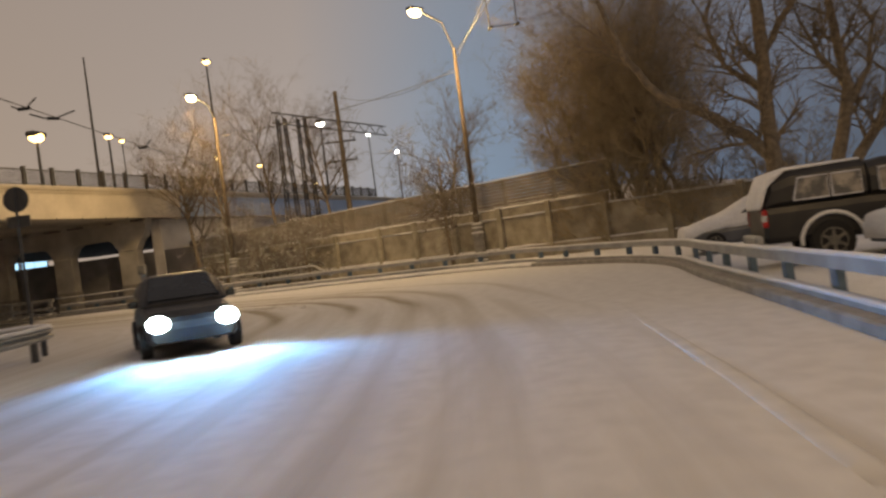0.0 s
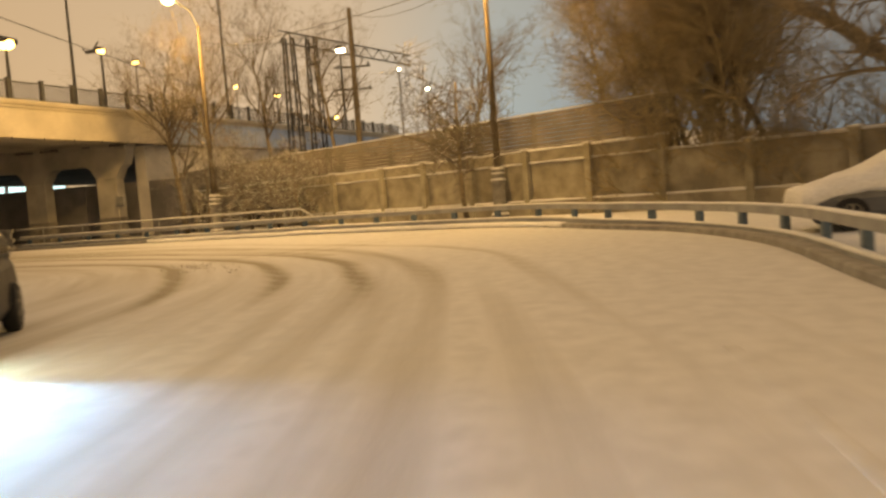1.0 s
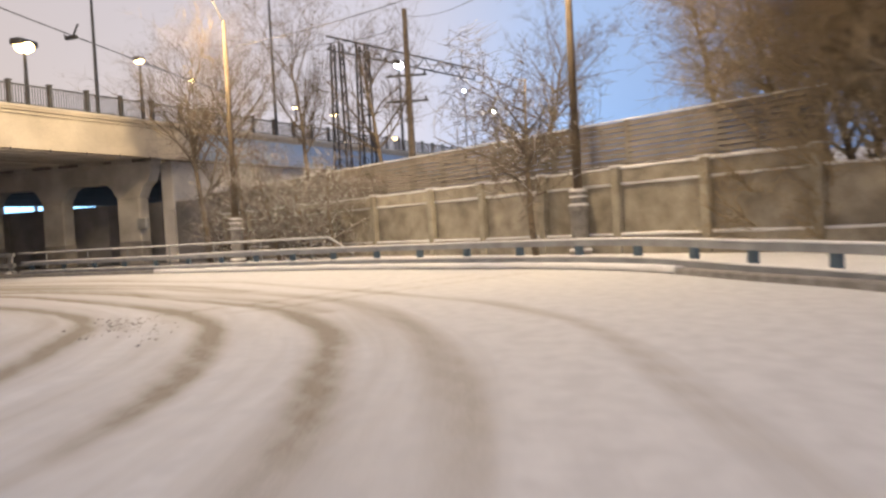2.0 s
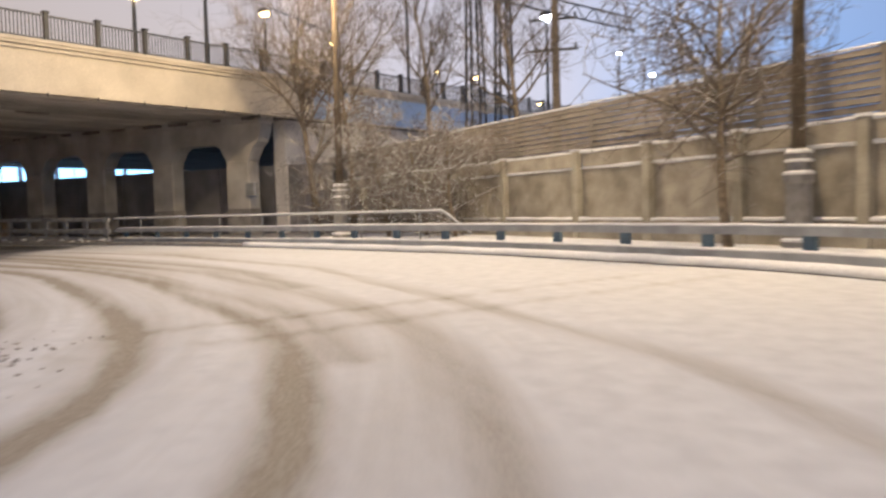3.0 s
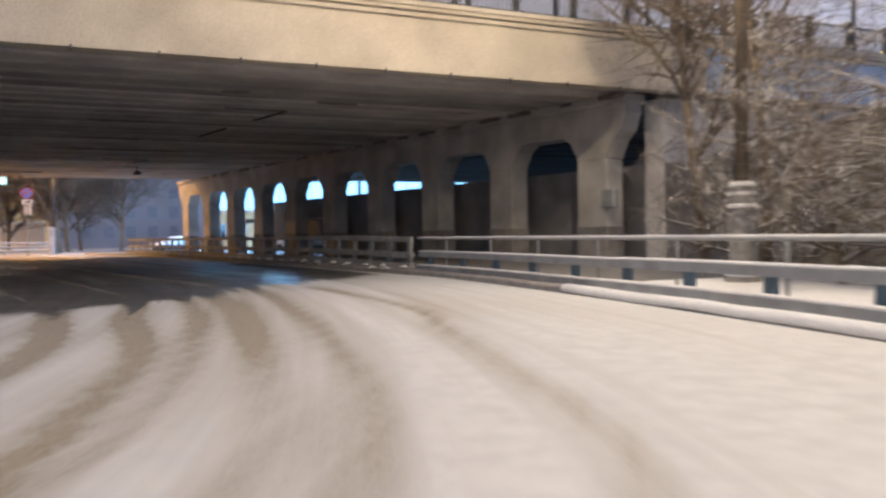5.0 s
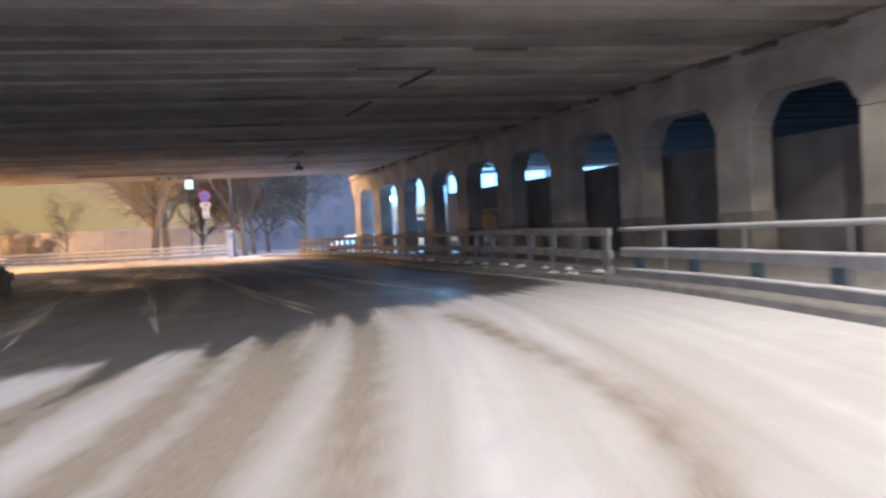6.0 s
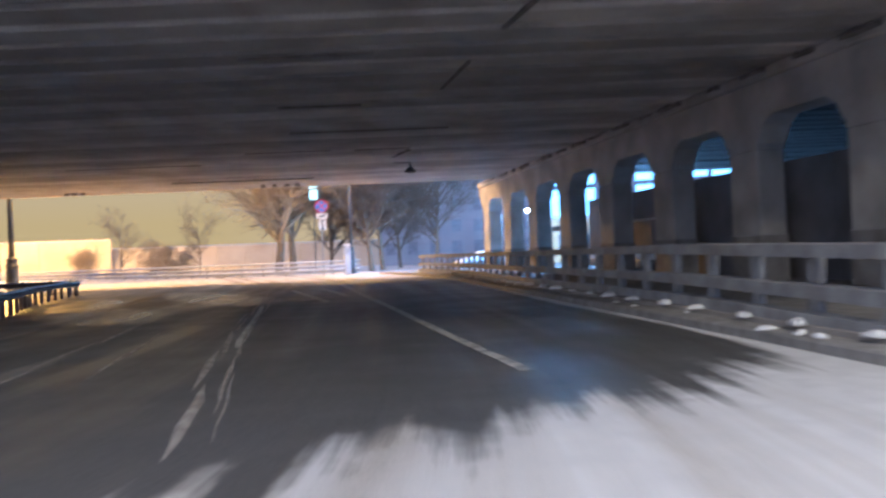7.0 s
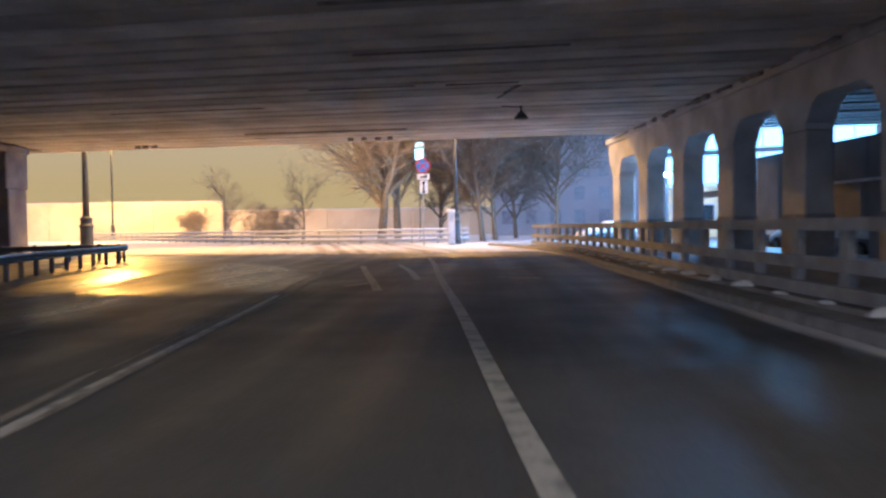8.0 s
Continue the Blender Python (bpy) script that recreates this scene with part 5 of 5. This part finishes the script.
# ---- signs ----
def disc(bm, r, y0, y1, z, x=0.0, inner=None, n=28):
    prof = [(inner or 0.001, y0), (r, y0), (r, y1), (inner or 0.001, y1)]
    rings = [[bm.verts.new((x + q * math.cos(k * math.tau / n), yy, z + q * math.sin(k * math.tau / n))) for k in range(n)] for q, yy in prof]
    rings.append(rings[0])
    for a, b in zip(rings, rings[1:]):
        for k in range(n):
            bm.faces.new((a[k], a[(k + 1) % n], b[(k + 1) % n], b[k]))


s = thing("traffic_sign", 8.1, 79.5, 0, "post with a no-stopping sign and white plates", "traffic sign")
bm = bmesh.new()
tube(bm, [(0, 0.08, 0), (0, 0.08, 6.2)], 0.05, 8)
part("pole", bm, STEEL, s)
bm = bmesh.new()
disc(bm, 0.54, -0.02, 0.03, 5.77)
round_sign = part("round_sign", bm, SIGN_BLUE, s, "round blue sign with a red ring and cross")
bm = bmesh.new()
disc(bm, 0.54, -0.035, -0.022, 5.77, inner=0.47)
part("ring", bm, SIGN_RED, round_sign)
for turn in (45, -45):
    bm = bmesh.new()
    m = Matrix.Translation((0, -0.03 - 0.002 * (turn > 0), 5.77)) @ Euler((0, radians(turn), 0)).to_matrix().to_4x4() @ Matrix.Diagonal((0.9, 0.012, 0.07, 1))
    bmesh.ops.create_cube(bm, size=1.0, matrix=m)
    part("cross_bar", bm, SIGN_RED, round_sign)
bm = bmesh.new()
box(bm, 0.03, 0, 4.98, 0.90, 0.04, 0.42, bevel=0.01)
pl = part("plate", bm, SIGN_WHITE, s, "white plate with a dark pictogram")
bm = bmesh.new()
box(bm, 0.03, -0.03, 4.96, 0.5, 0.02, 0.10)
box(bm, 0.22, -0.03, 5.05, 0.16, 0.02, 0.10)
part("pictogram", bm, SIGN_BLACK, pl)
bm = bmesh.new()
box(bm, 0.05, 0, 4.24, 0.58, 0.04, 0.92, bevel=0.01)
pl = part("plate", bm, SIGN_WHITE, s, "white plate with a double arrow")
bm = bmesh.new()
box(bm, 0.05, -0.03, 4.24, 0.09, 0.02, 0.55)
for zz, up in ((4.52, 1), (3.96, -1)):
    a = [bm.verts.new(p) for p in ((-0.11, -0.03, zz), (0.21, -0.03, zz), (0.05, -0.03, zz + 0.16 * up))]
    bm.faces.new(a)
part("arrow", bm, SIGN_BLACK, pl)

s = thing("traffic_sign", -17.5, 1.6, 0, "round road sign seen from behind with a plate below", "traffic sign", turn=100)
bm = bmesh.new()
tube(bm, [(0, 0.06, 0), (0, 0.06, 4.7)], 0.045, 8)
part("pole", bm, DARK_STEEL, s)
bm = bmesh.new()
disc(bm, 0.36, -0.02, 0.02, 4.35)
part("round_sign", bm, SIGN_BACK, s)
bm = bmesh.new()
box(bm, 0, 0, 3.72, 0.66, 0.03, 0.32, bevel=0.01)
part("plate", bm, SIGN_BACK, s)

# ---- masts and overhead wires beyond the wall ----
def lattice_mast(x, y, z, h, w):
    m = thing("lattice_mast", x, y, z, "dark lattice steel mast of an overhead line", "mast", "lattice masts")
    for sx in (-1, 1):
        for sy in (-1, 1):
            bm = bmesh.new()
            tube(bm, [(sx * w / 2, sy * w / 2, 0), (sx * w * 0.3, sy * w * 0.3, h)], 0.09, 5)
            part("leg", bm, DARK_STEEL, m)
    bm = bmesh.new()
    for k in range(int(h / 1.2)):
        a, b = w / 2 * (1 - 0.4 * k * 1.2 / h), w / 2 * (1 - 0.4 * (k + 1) * 1.2 / h)
        for sx, sy, tx, ty in ((-1, -1, 1, -1), (-1, 1, 1, 1), (-1, -1, -1, 1), (1, -1, 1, 1)):
            tube(bm, [(sx * a, sy * a, k * 1.2), (tx * b, ty * b, (k + 1) * 1.2)], 0.035, 3)
    part("bracing", bm, DARK_STEEL, m)
    return m


lattice_mast(28.0, 8.7, 3.0, 11.2, 1.0)
lattice_mast(28.3, 7.0, 3.0, 11.0, 1.0)
g = thing("gantry_beam", 28.0, 9.4, 13.9, "lattice gantry beam of an overhead line", "gantry")
bm = bmesh.new()
end = Vector((15.0, -6.8, -0.3))
for z in (0.0, 0.9):
    tube(bm, [(0, 0, z), (end.x, end.y, end.z + z)], 0.07, 5)
for k in range(18):
    a, b = end * (k / 18), end * ((k + 1) / 18)
    tube(bm, [(a.x, a.y, a.z + 0.9 * (k % 2)), (b.x, b.y, b.z + 0.9 * (1 - k % 2))], 0.04, 4)
part("truss", bm, DARK_STEEL, g)
for x, y, z0, h, arms in ((25.5, 3.0, 3.0, 12.2, 2),):
    p = thing("utility_pole", x, y, z0, "dark utility pole with short cross arms", "utility pole", "utility poles")
    bm = bmesh.new()
    tube(bm, [(0, 0, 0), (0, 0, h)], [0.26, 0.16], 8)
    part("pole", bm, BARK, p)
    for k in range(arms):
        bm = bmesh.new()
        box(bm, 0, 0.1, h * 0.66 - 1.6 * k, 0.12, 2.6, 0.12, turn=12)
        for sy in (-1.1, 1.1):
            box(bm, 0, sy, h * 0.66 - 1.6 * k + 0.14, 0.10, 0.10, 0.22)
        part("cross_arm", bm, DARK_STEEL, p)
for i, (a, b, sag) in enumerate([((4.1, -9.2, 11.4), (-40, -24, 14.5), 0.5), ((4.1, -9.2, 11.0), (-40, -21, 14.0), 0.5), ((25.5, 3.0, 14.8), (4.1, -9.2, 10.8), 0.9),
                                 ((12, 7.9, 11.0), (25.5, 3.0, 14.2), 0.7), ((12, 7.9, 10.6), (4.1, -9.2, 10.6), 0.4)]):
    a, b = Vector(a), Vector(b)
    bm = bmesh.new()
    tube(bm, [a.lerp(b, t) - Vector((0, 0, sag * 4 * t * (1 - t))) for t in np.linspace(0, 1, 12)], 0.018, 4)
    tagged(part("overhead_cable", bm, DARK_STEEL), "thin dark overhead cable strung between poles", "cable", "overhead cables")
def line_frame(x, y, z, turn):
    k = thing("line_frame", x, y, z, "small hanging steel frame on the overhead cables", "line frame", "line frames", turn=turn)
    bm = bmesh.new()
    tube(bm, [(0, 0.6, 1.6), (0, 0.5, 0.3), (0, -0.7, 0.3), (0, -0.7, 1.6)], 0.03, 5)
    part("frame", bm, DARK_STEEL, k)
    for sy in (0.5, -0.7):
        bm = bmesh.new()
        box(bm, 0, sy, 0.27, 0.5, 0.12, 0.08, turn=20)
        part("clamp", bm, DARK_STEEL, k)


line_frame(-2.4, -12.2, 10.6, 0)


def cable_point(t):
    return Vector((-45, 4.0, 11.2)).lerp(Vector((12, 7.9, 8.4)), t) - Vector((0, 0, 0.5 * 4 * t * (1 - t)))


bm = bmesh.new()
tube(bm, [cable_point(t) for t in np.linspace(0, 1, 14)], 0.02, 4)
tagged(part("overhead_cable", bm, DARK_STEEL), "thin dark overhead cable strung between poles", "cable", "overhead cables")
for t, turn in ((0.62, 70), (0.655, 110), (0.80, 60)):
    p = cable_point(t)
    c = thing("cable_clamp", p.x, p.y, p.z, "dark trolley wire clamp hanging on an overhead cable", "cable clamp", "cable clamps", turn=turn)
    bm = bmesh.new()
    tube(bm, [(-0.9, 0.1, 0.15), (-0.2, 0, -0.05), (0.3, 0, -0.05), (0.9, -0.1, 0.2)], 0.035, 5)
    part("arm", bm, DARK_STEEL, c)
    bm = bmesh.new()
    box(bm, 0, 0, -0.08, 0.5, 0.14, 0.12, turn=25, bevel=0.02)
    part("body", bm, DARK_STEEL, c)

# ---- what lies behind the pillars ----
h = thing("hoarding", 21.6, 14.0, 0, "long dark hoarding standing behind the bridge pillars", "hoarding", kind="structure")
for k in range(10):
    y0 = 0.6 + k * 4.0
    z0 = 0.0 if k < 8 else 1.4
    bm = bmesh.new()
    box(bm, 0, y0 + 2.0, (z0 + 4.0) / 2, 0.12, 3.96, 4.0 - z0, bevel=0.01)
    part("panel", bm, HOARDING, h)
    bm = bmesh.new()
    box(bm, 0.1, y0, 2.0, 0.14, 0.14, 4.0, bevel=0.01)
    part("upright", bm, DARK_STEEL, h)
bm = bmesh.new()
box(bm, -0.1, 33.2, 2.62, 0.05, 3.2, 0.09)
part("edge_strip", bm, STRIP, h, "pale edge strip")
bm = bmesh.new()
box(bm, 0, 46.0, 2.7, 0.3, 9.0, 0.3, bevel=0.02)
part("low_beam", bm, HOARDING, h)


DIM_PANE = material("dim_window_glass", (0.32, 0.30, 0.33), 0.35, scale=2, bump=0)


def block(name, x, y, turn, w, d, h, mat, rows, cols, pane_mat, label, pane=(1.2, 1.6), z_first=1.2, mull=False):
    """A building: walls with a plinth and cornice, and windows set into its front, which faces -y."""
    b = thing(name, x, y, 0, label, "building", turn=turn)
    bm = bmesh.new()
    box(bm, 0, d / 2, h / 2, w, d, h)
    part("wall", bm, mat, b)
    bm = bmesh.new()
    box(bm, 0, d / 2, h + 0.2, w + 0.6, d + 0.6, 0.4, bevel=0.05)
    part("roof", bm, DARK_CONCRETE, b)
    for r in range(rows):
        for c in range(cols):
            px = -w / 2 + (c + 0.5) * w / cols
            pz = z_first + r * (h - z_first) / rows + pane[1] / 2
            bm = bmesh.new()
            for sx, sz, cw, ch in ((0, pane[1] / 2 + 0.06, pane[0] + 0.24, 0.12), (0, -pane[1] / 2 - 0.06, pane[0] + 0.24, 0.12),
                                   (-pane[0] / 2 - 0.06, 0, 0.12, pane[1]), (pane[0] / 2 + 0.06, 0, 0.12, pane[1])):
                box(bm, px + sx, -0.06, pz + sz, cw, 0.16, ch)
            if mull:
                box(bm, px, -0.05, pz, 0.08, 0.12, pane[1])
            wdw = part("window", bm, DARK_STEEL if mull else LILAC_WALL, b)
            bm = bmesh.new()
            box(bm, px, -0.02, pz, pane[0], 0.05, pane[1])
            part("pane", bm, pane_mat(r, c) if callable(pane_mat) else pane_mat, wdw)
    return b


block("office_building", 78.0, 128.0, -32, 110.0, 14.0, 24.0, LILAC_WALL, 4, 18, BLUE_PANE, "tall office block with a glowing blue glazed front", (5.4, 5.0), 1.0, True)
block("apartment_building", 31.0, 134.0, -8, 24.0, 12.0, 18.0, LILAC_WALL, 5, 7, DIM_PANE, "grey-lilac apartment house behind bare trees", (1.5, 1.9), 1.6)
block("house", 36.0, 95.0, -20, 10.0, 8.0, 4.6, AMBER_LIT_WALL, 1, 4, GLASS_DARK, "low ochre house with amber lamp light in its colour", (1.2, 1.6), 1.4)
for x, y, turn, w, h0 in ((-50.2, 150.0, 2.0, 54.0, 5.9), (-2.0, 152.0, 0.0, 46.0, 4.4)):
    f = thing("boundary_wall", x, y, 0, "long cream wall lit by street lamps across the crossing", "wall", kind="structure", turn=turn)
    for k in range(10):
        bm = bmesh.new()
        box(bm, -w / 2 + (k + 0.5) * w / 10, 0, h0 / 2, w / 10 - 0.06, 0.4, h0, bevel=0.03)
        part("panel", bm, FAR_WALL, f)
    bm = bmesh.new()
    box(bm, 0, 0, h0 + 0.08, w, 0.7, 0.16, bevel=0.03)
    part("coping", bm, SNOW, f)

# an added wall that blocks the glow of the lowest office panes
w = thing("masking_wall", 41.0, 45.0, 0, "plain concrete wall added to hide the office's low lit panes", "wall", kind="structure")
for k in range(10):
    bm = bmesh.new()
    box(bm, 0, k * 7.0 + 3.5, 1.5, 0.3, 6.9, 3.0, bevel=0.02)
    part("panel", bm, PANEL, w)

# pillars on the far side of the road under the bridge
# their dark colour is painted shade, unlike the paler right-hand row
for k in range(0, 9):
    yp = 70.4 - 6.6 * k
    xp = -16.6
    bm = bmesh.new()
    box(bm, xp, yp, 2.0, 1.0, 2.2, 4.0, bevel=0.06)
    bpart("pillar", bm, SHADE_BROWN)
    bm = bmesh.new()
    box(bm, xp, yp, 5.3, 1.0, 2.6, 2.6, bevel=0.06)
    bpart("capital", bm, SHADE_BROWN)
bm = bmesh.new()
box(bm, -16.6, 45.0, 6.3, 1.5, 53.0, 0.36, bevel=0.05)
bpart("cap_beam", bm, SHADE_BROWN)

# a junction box on the first pillar
j = thing("junction_box", 19.55, 18.6, 2.3, "grey junction box fixed to the first pillar", "junction box")
bm = bmesh.new()
box(bm, 0, 0, 0.35, 0.25, 0.7, 0.7, bevel=0.03)
part("case", bm, STEEL, j)
bm = bmesh.new()
box(bm, -0.14, -0.3, 0.35, 0.02, 0.12, 0.7)
part("edge_strip", bm, STRIP, j)

# ---- lane lines on the bare asphalt ----
for x, y0, y1, w, z in ((8.07, 22.5, 58.0, 0.18, -0.010), (4.5, 27.0, 40.0, 0.13, -0.012)):
    bm = bmesh.new()
    pts = [(x + 0.02 * math.sin(y * 0.4), y, z) for y in np.arange(y0, y1, 1.0)]
    sweep(bm, pts, [(-w / 2, 0.0), (-w / 2, 0.004), (w / 2, 0.004), (w / 2, 0.0)])
    tagged(part("lane_line", bm, PAINT), "worn white lane line on wet asphalt", "road marking", kind="structure")

# ---- broken ridges of frozen slush between the lanes ----
SLUSH = material("frozen_slush", (0.40, 0.37, 0.33), 0.55, spots=(0.20, 0.18, 0.155), scale=3.0, fine=30, bump=0.5, bump_size=0.03)
slush_rng = random.Random(5)
for x0, y0, y1, w in ((4.34, 19.5, 47.0, 0.075), (4.66, 20.0, 43.0, 0.045), (1.7, 18.5, 32.0, 0.07), (-0.5, 18.0, 46.0, 0.09), (2.7, 24.0, 30.0, 0.05)):
    bm = bmesh.new()
    y = y0
    while y < y1:
        length = slush_rng.uniform(1.6, 5.0)
        ww, off = w * slush_rng.uniform(0.5, 1.1), slush_rng.uniform(-0.9, 0.9) * w
        pts = [(x0 + off + 0.10 * math.sin(q * 0.21 + x0) + 0.03 * noise.noise(Vector((q * 1.7, x0, 2))), q, -0.016) for q in np.linspace(y, y + length, 7)]
        for i, p in enumerate(pts[:-1]):
            f0, f1 = ((1 - abs((j - 3) / 3.2) ** 3) * (0.75 + 0.5 * noise.noise(Vector((j * 1.3, y, x0)))) for j in (i, i + 1))
            a, b = Vector(p), Vector(pts[i + 1])
            ring = [bm.verts.new(v) for v in (a - Vector((ww * f0, 0, 0)), a + Vector((0, 0, 0.03 * f0)), a + Vector((ww * f0, 0, 0)), b + Vector((ww * f1, 0, 0)), b + Vector((0, 0, 0.03 * f1)), b - Vector((ww * f1, 0, 0)))]
            bm.faces.new((ring[0], ring[1], ring[4], ring[5]))
            bm.faces.new((ring[1], ring[2], ring[3], ring[4]))
        y += length * slush_rng.uniform(0.3, 0.9)
    bmesh.ops.recalc_face_normals(bm, faces=bm.faces)
    tagged(part("slush_ridge", bm, SLUSH, smooth=True), "broken ridge of grey frozen slush on the road", "slush", kind="stuff")

# ---- worn arrows and a short cross line ----
for line, w in (([(6.55, 39.6), (6.35, 42.0), (6.0, 45.5), (5.5, 51.0)], 0.2), ([(5.7, 41.2), (6.1, 41.9), (6.35, 42.4)], 0.16), ([(7.45, 43.0), (7.25, 47.0), (6.8, 51.6)], 0.2), ([(9.57, 43.5), (10.66, 42.9)], 0.16)):
    bm = bmesh.new()
    sweep(bm, [(x, y, -0.012) for x, y in line], [(-w / 2, 0.0), (-w / 2, 0.004), (w / 2, 0.004), (w / 2, 0.0)])
    tagged(part("road_mark", bm, PAINT), "worn white road mark on wet asphalt", "road marking", kind="structure")

# ---- small lumps of snow beside the barrier posts under the bridge ----
lumps = offset_line(under, 0.60)
lump_mesh = None
for k in range(42):
    by_post = k < 24
    x, y, turn, total = at_run(lumps if by_post else offset_line(lumps, random.uniform(-0.5, -0.1)), 0.4 + k * 1.62 + random.uniform(-0.12, 0.12) if by_post else random.uniform(0.5, 34))
    if lump_mesh is None:
        bm = bmesh.new()
        bmesh.ops.create_icosphere(bm, subdivisions=2, radius=0.22)
        for v in bm.verts:
            v.co = Vector((v.co.x * 1.2, v.co.y * 0.8, max(v.co.z, -0.04) * 0.6 + 0.02)) * (1 + 0.3 * noise.noise(v.co * 6))
        lump = part("snow_lump", bm, SNOW, smooth=True)
        lump_mesh = lump.data
    else:
        lump = new("snow_lump", lump_mesh)
    sc = random.uniform(0.5, 0.85) if by_post else random.uniform(0.15, 0.45)
    lump.matrix_basis = pose(x, y, 0.22 if by_post else 0.17, 0, 0, random.uniform(0, 360)) @ Matrix.Diagonal((sc * random.uniform(0.8, 1.6), sc, sc * random.uniform(0.6, 1.0), 1))
    tagged(lump, "small lump of fallen snow beside a barrier post", "snow lump", "snow lumps")

# ---- clods of loose snow thrown up between the inner tracks ----
clod_rng = random.Random(8)
bm = bmesh.new()
for k in range(90):
    x = clod_rng.gauss(-10.6, 0.9)
    y = -3.0 + (x + 10.6) * 0.75 + clod_rng.gauss(0, 0.45)
    r = clod_rng.uniform(0.008, 0.026)
    made = bmesh.ops.create_icosphere(bm, subdivisions=1, radius=r, matrix=Matrix.Translation((x, y, 0.012)) @ Matrix.Diagonal((clod_rng.uniform(0.8, 1.9), clod_rng.uniform(0.8, 1.5), 0.7, 1)))
    for v in made["verts"]:
        v.co += Vector((clod_rng.uniform(-1, 1), clod_rng.uniform(-1, 1), clod_rng.uniform(-0.5, 1))) * r * 0.25
tagged(part("snow_clods", bm, SLUSH), "scattered grey clods of loose snow on the road", "snow", kind="stuff")

# ---- dark seams and conduits on the underside of the bridge ----
GRIME = material("wet_dark_grime", (0.16, 0.145, 0.13), 0.8, spots=(0.30, 0.275, 0.25), scale=2.5, fine=20)
for x0, y0, x1, y1 in [(6.2, 26.05, 8.7, 25.6), (6.8, 25.2, 7.7, 25.0), (10.8, 25.7, 12.4, 25.4), (8.2, 28.7, 10.7, 28.3), (10.5, 31.3, 10.7, 28.5), (4.3, 34.5, 7.7, 33.6),
                       (3.5, 52.6, 7.5, 51.9), (5.6, 46.6, 12.0, 45.4), (8.65, 51.8, 11.3, 51.3), (-1.8, 66.4, 7.1, 64.8), (5.2, 41.1, 8.0, 40.6), (10.3, 38.0, 10.4, 34.5),
                       (10.9, 54.8, 11.4, 51.9), (-6.0, 58.2, 1.0, 56.9)]:
    bm = bmesh.new()
    length, w = math.hypot(x1 - x0, y1 - y0), random.uniform(0.06, 0.13)
    k = max(int(length / 0.3), 3)
    pts = [(x0 + (x1 - x0) * i / k, y0 + (y1 - y0) * i / k + 0.05 * noise.noise(Vector((i * 0.7, x0, y0))), SOFFIT - 0.03) for i in range(k + 1)]
    sweep(bm, pts, [(-w / 2, 0.0), (-w / 2, 0.08), (w / 2, 0.08), (w / 2, 0.0)])
    bpart("conduit", bm, GRIME, label="dark grimy conduit")

# ---- a lamp housing and small brackets fixed under the bridge ----
hl = thing("soffit_lamp", 12.2, 57.3, SOFFIT - 0.55, "dark unlit lamp housing fixed under the bridge", "lamp")
bm = bmesh.new()
tube(bm, [(0, 0, 0.15), (0, 0, 0.6)], 0.05, 6)
part("stem", bm, DARK_STEEL, hl)
bm = bmesh.new()
lathe(bm, [(0.02, 0.34), (0.12, 0.30), (0.30, 0.08), (0.32, 0.0), (0.28, 0.0), (0.02, 0.06)], 14)
part("housing", bm, DARK_STEEL, hl)
bm = bmesh.new()
tube(bm, [(0, 0, 0.54), (-0.9, -0.3, 0.54)], 0.03, 5)
part("cable", bm, DARK_STEEL, hl)
for x, y in ((3.8, 68.7), (4.6, 68.5), (5.4, 68.4), (6.1, 68.2), (-9.4, 71.6), (-8.9, 71.5), (-8.3, 71.4)):
    bm = bmesh.new()
    box(bm, x, y, SOFFIT - 0.06, 0.34, 0.14, 0.22, bevel=0.02)
    bpart("small_bracket", bm, GRIME)

# ---- a far lit window beyond the crossing, on an added post and case ----
b = thing("lit_window_panel", 8.0, 95.5, 0, "narrow tall lit window on an added thin post among trees", "sign")
bm = bmesh.new()
tube(bm, [(0, 0.15, 0), (0, 0.15, 9.0)], 0.06, 6)
part("pole", bm, DARK_STEEL, b)
bm = bmesh.new()
box(bm, 0, 0, 8.35, 0.9, 0.16, 1.75, bevel=0.03)
case = part("case", bm, DARK_STEEL, b)
bm = bmesh.new()
box(bm, 0, -0.09, 8.35, 0.8, 0.02, 1.6)
part("panel", bm, LIT_WINDOW, case, "glowing panel")

# ---- stubs along the lower edge of the fascia ----
for k in range(16):
    x = -12 + 2.15 * k
    bm = bmesh.new()
    box(bm, x, entry_edge(x) - 0.03, SOFFIT - 0.15, 0.05, 0.06, 0.14, bevel=0.01)
    bpart("stub", bm, DARK_STEEL)

# ---- a low white windrow left on the road ----
bm = bmesh.new()
pts = smooth_line([(-34.0, -14.85), (-31.0, -14.75), (-28.0, -14.6), (-23.0, -14.3)], 0.4)
sweep(bm, [(x, y, 0.0) for x, y in pts], [(-0.16, -0.006), (-0.05, 0.014), (0.06, 0.014), (0.18, -0.006)])
tagged(part("snow_windrow", bm, ROAD, smooth=True), "thin white windrow of snow on the road", "snow", kind="stuff")

# ---- the grimy open joint under the cap beam, and stains running down the pillars ----
for k in range(22):
    y0 = 18.0 + 2.4 * k + random.uniform(-0.5, 0.5)
    length, w = random.uniform(0.7, 2.2), random.uniform(0.05, 0.16)
    bm = bmesh.new()
    pts = [(19.42 + 0.05 * noise.noise(Vector((q, k, 0))), y0 + q, 6.50 + 0.04 * noise.noise(Vector((q * 2, k, 3)))) for q in np.arange(0, length, 0.2)]
    tube(bm, pts, [w * random.uniform(0.5, 1.0) for q in pts], 5)
    bpart("joint_grime", bm, GRIME)
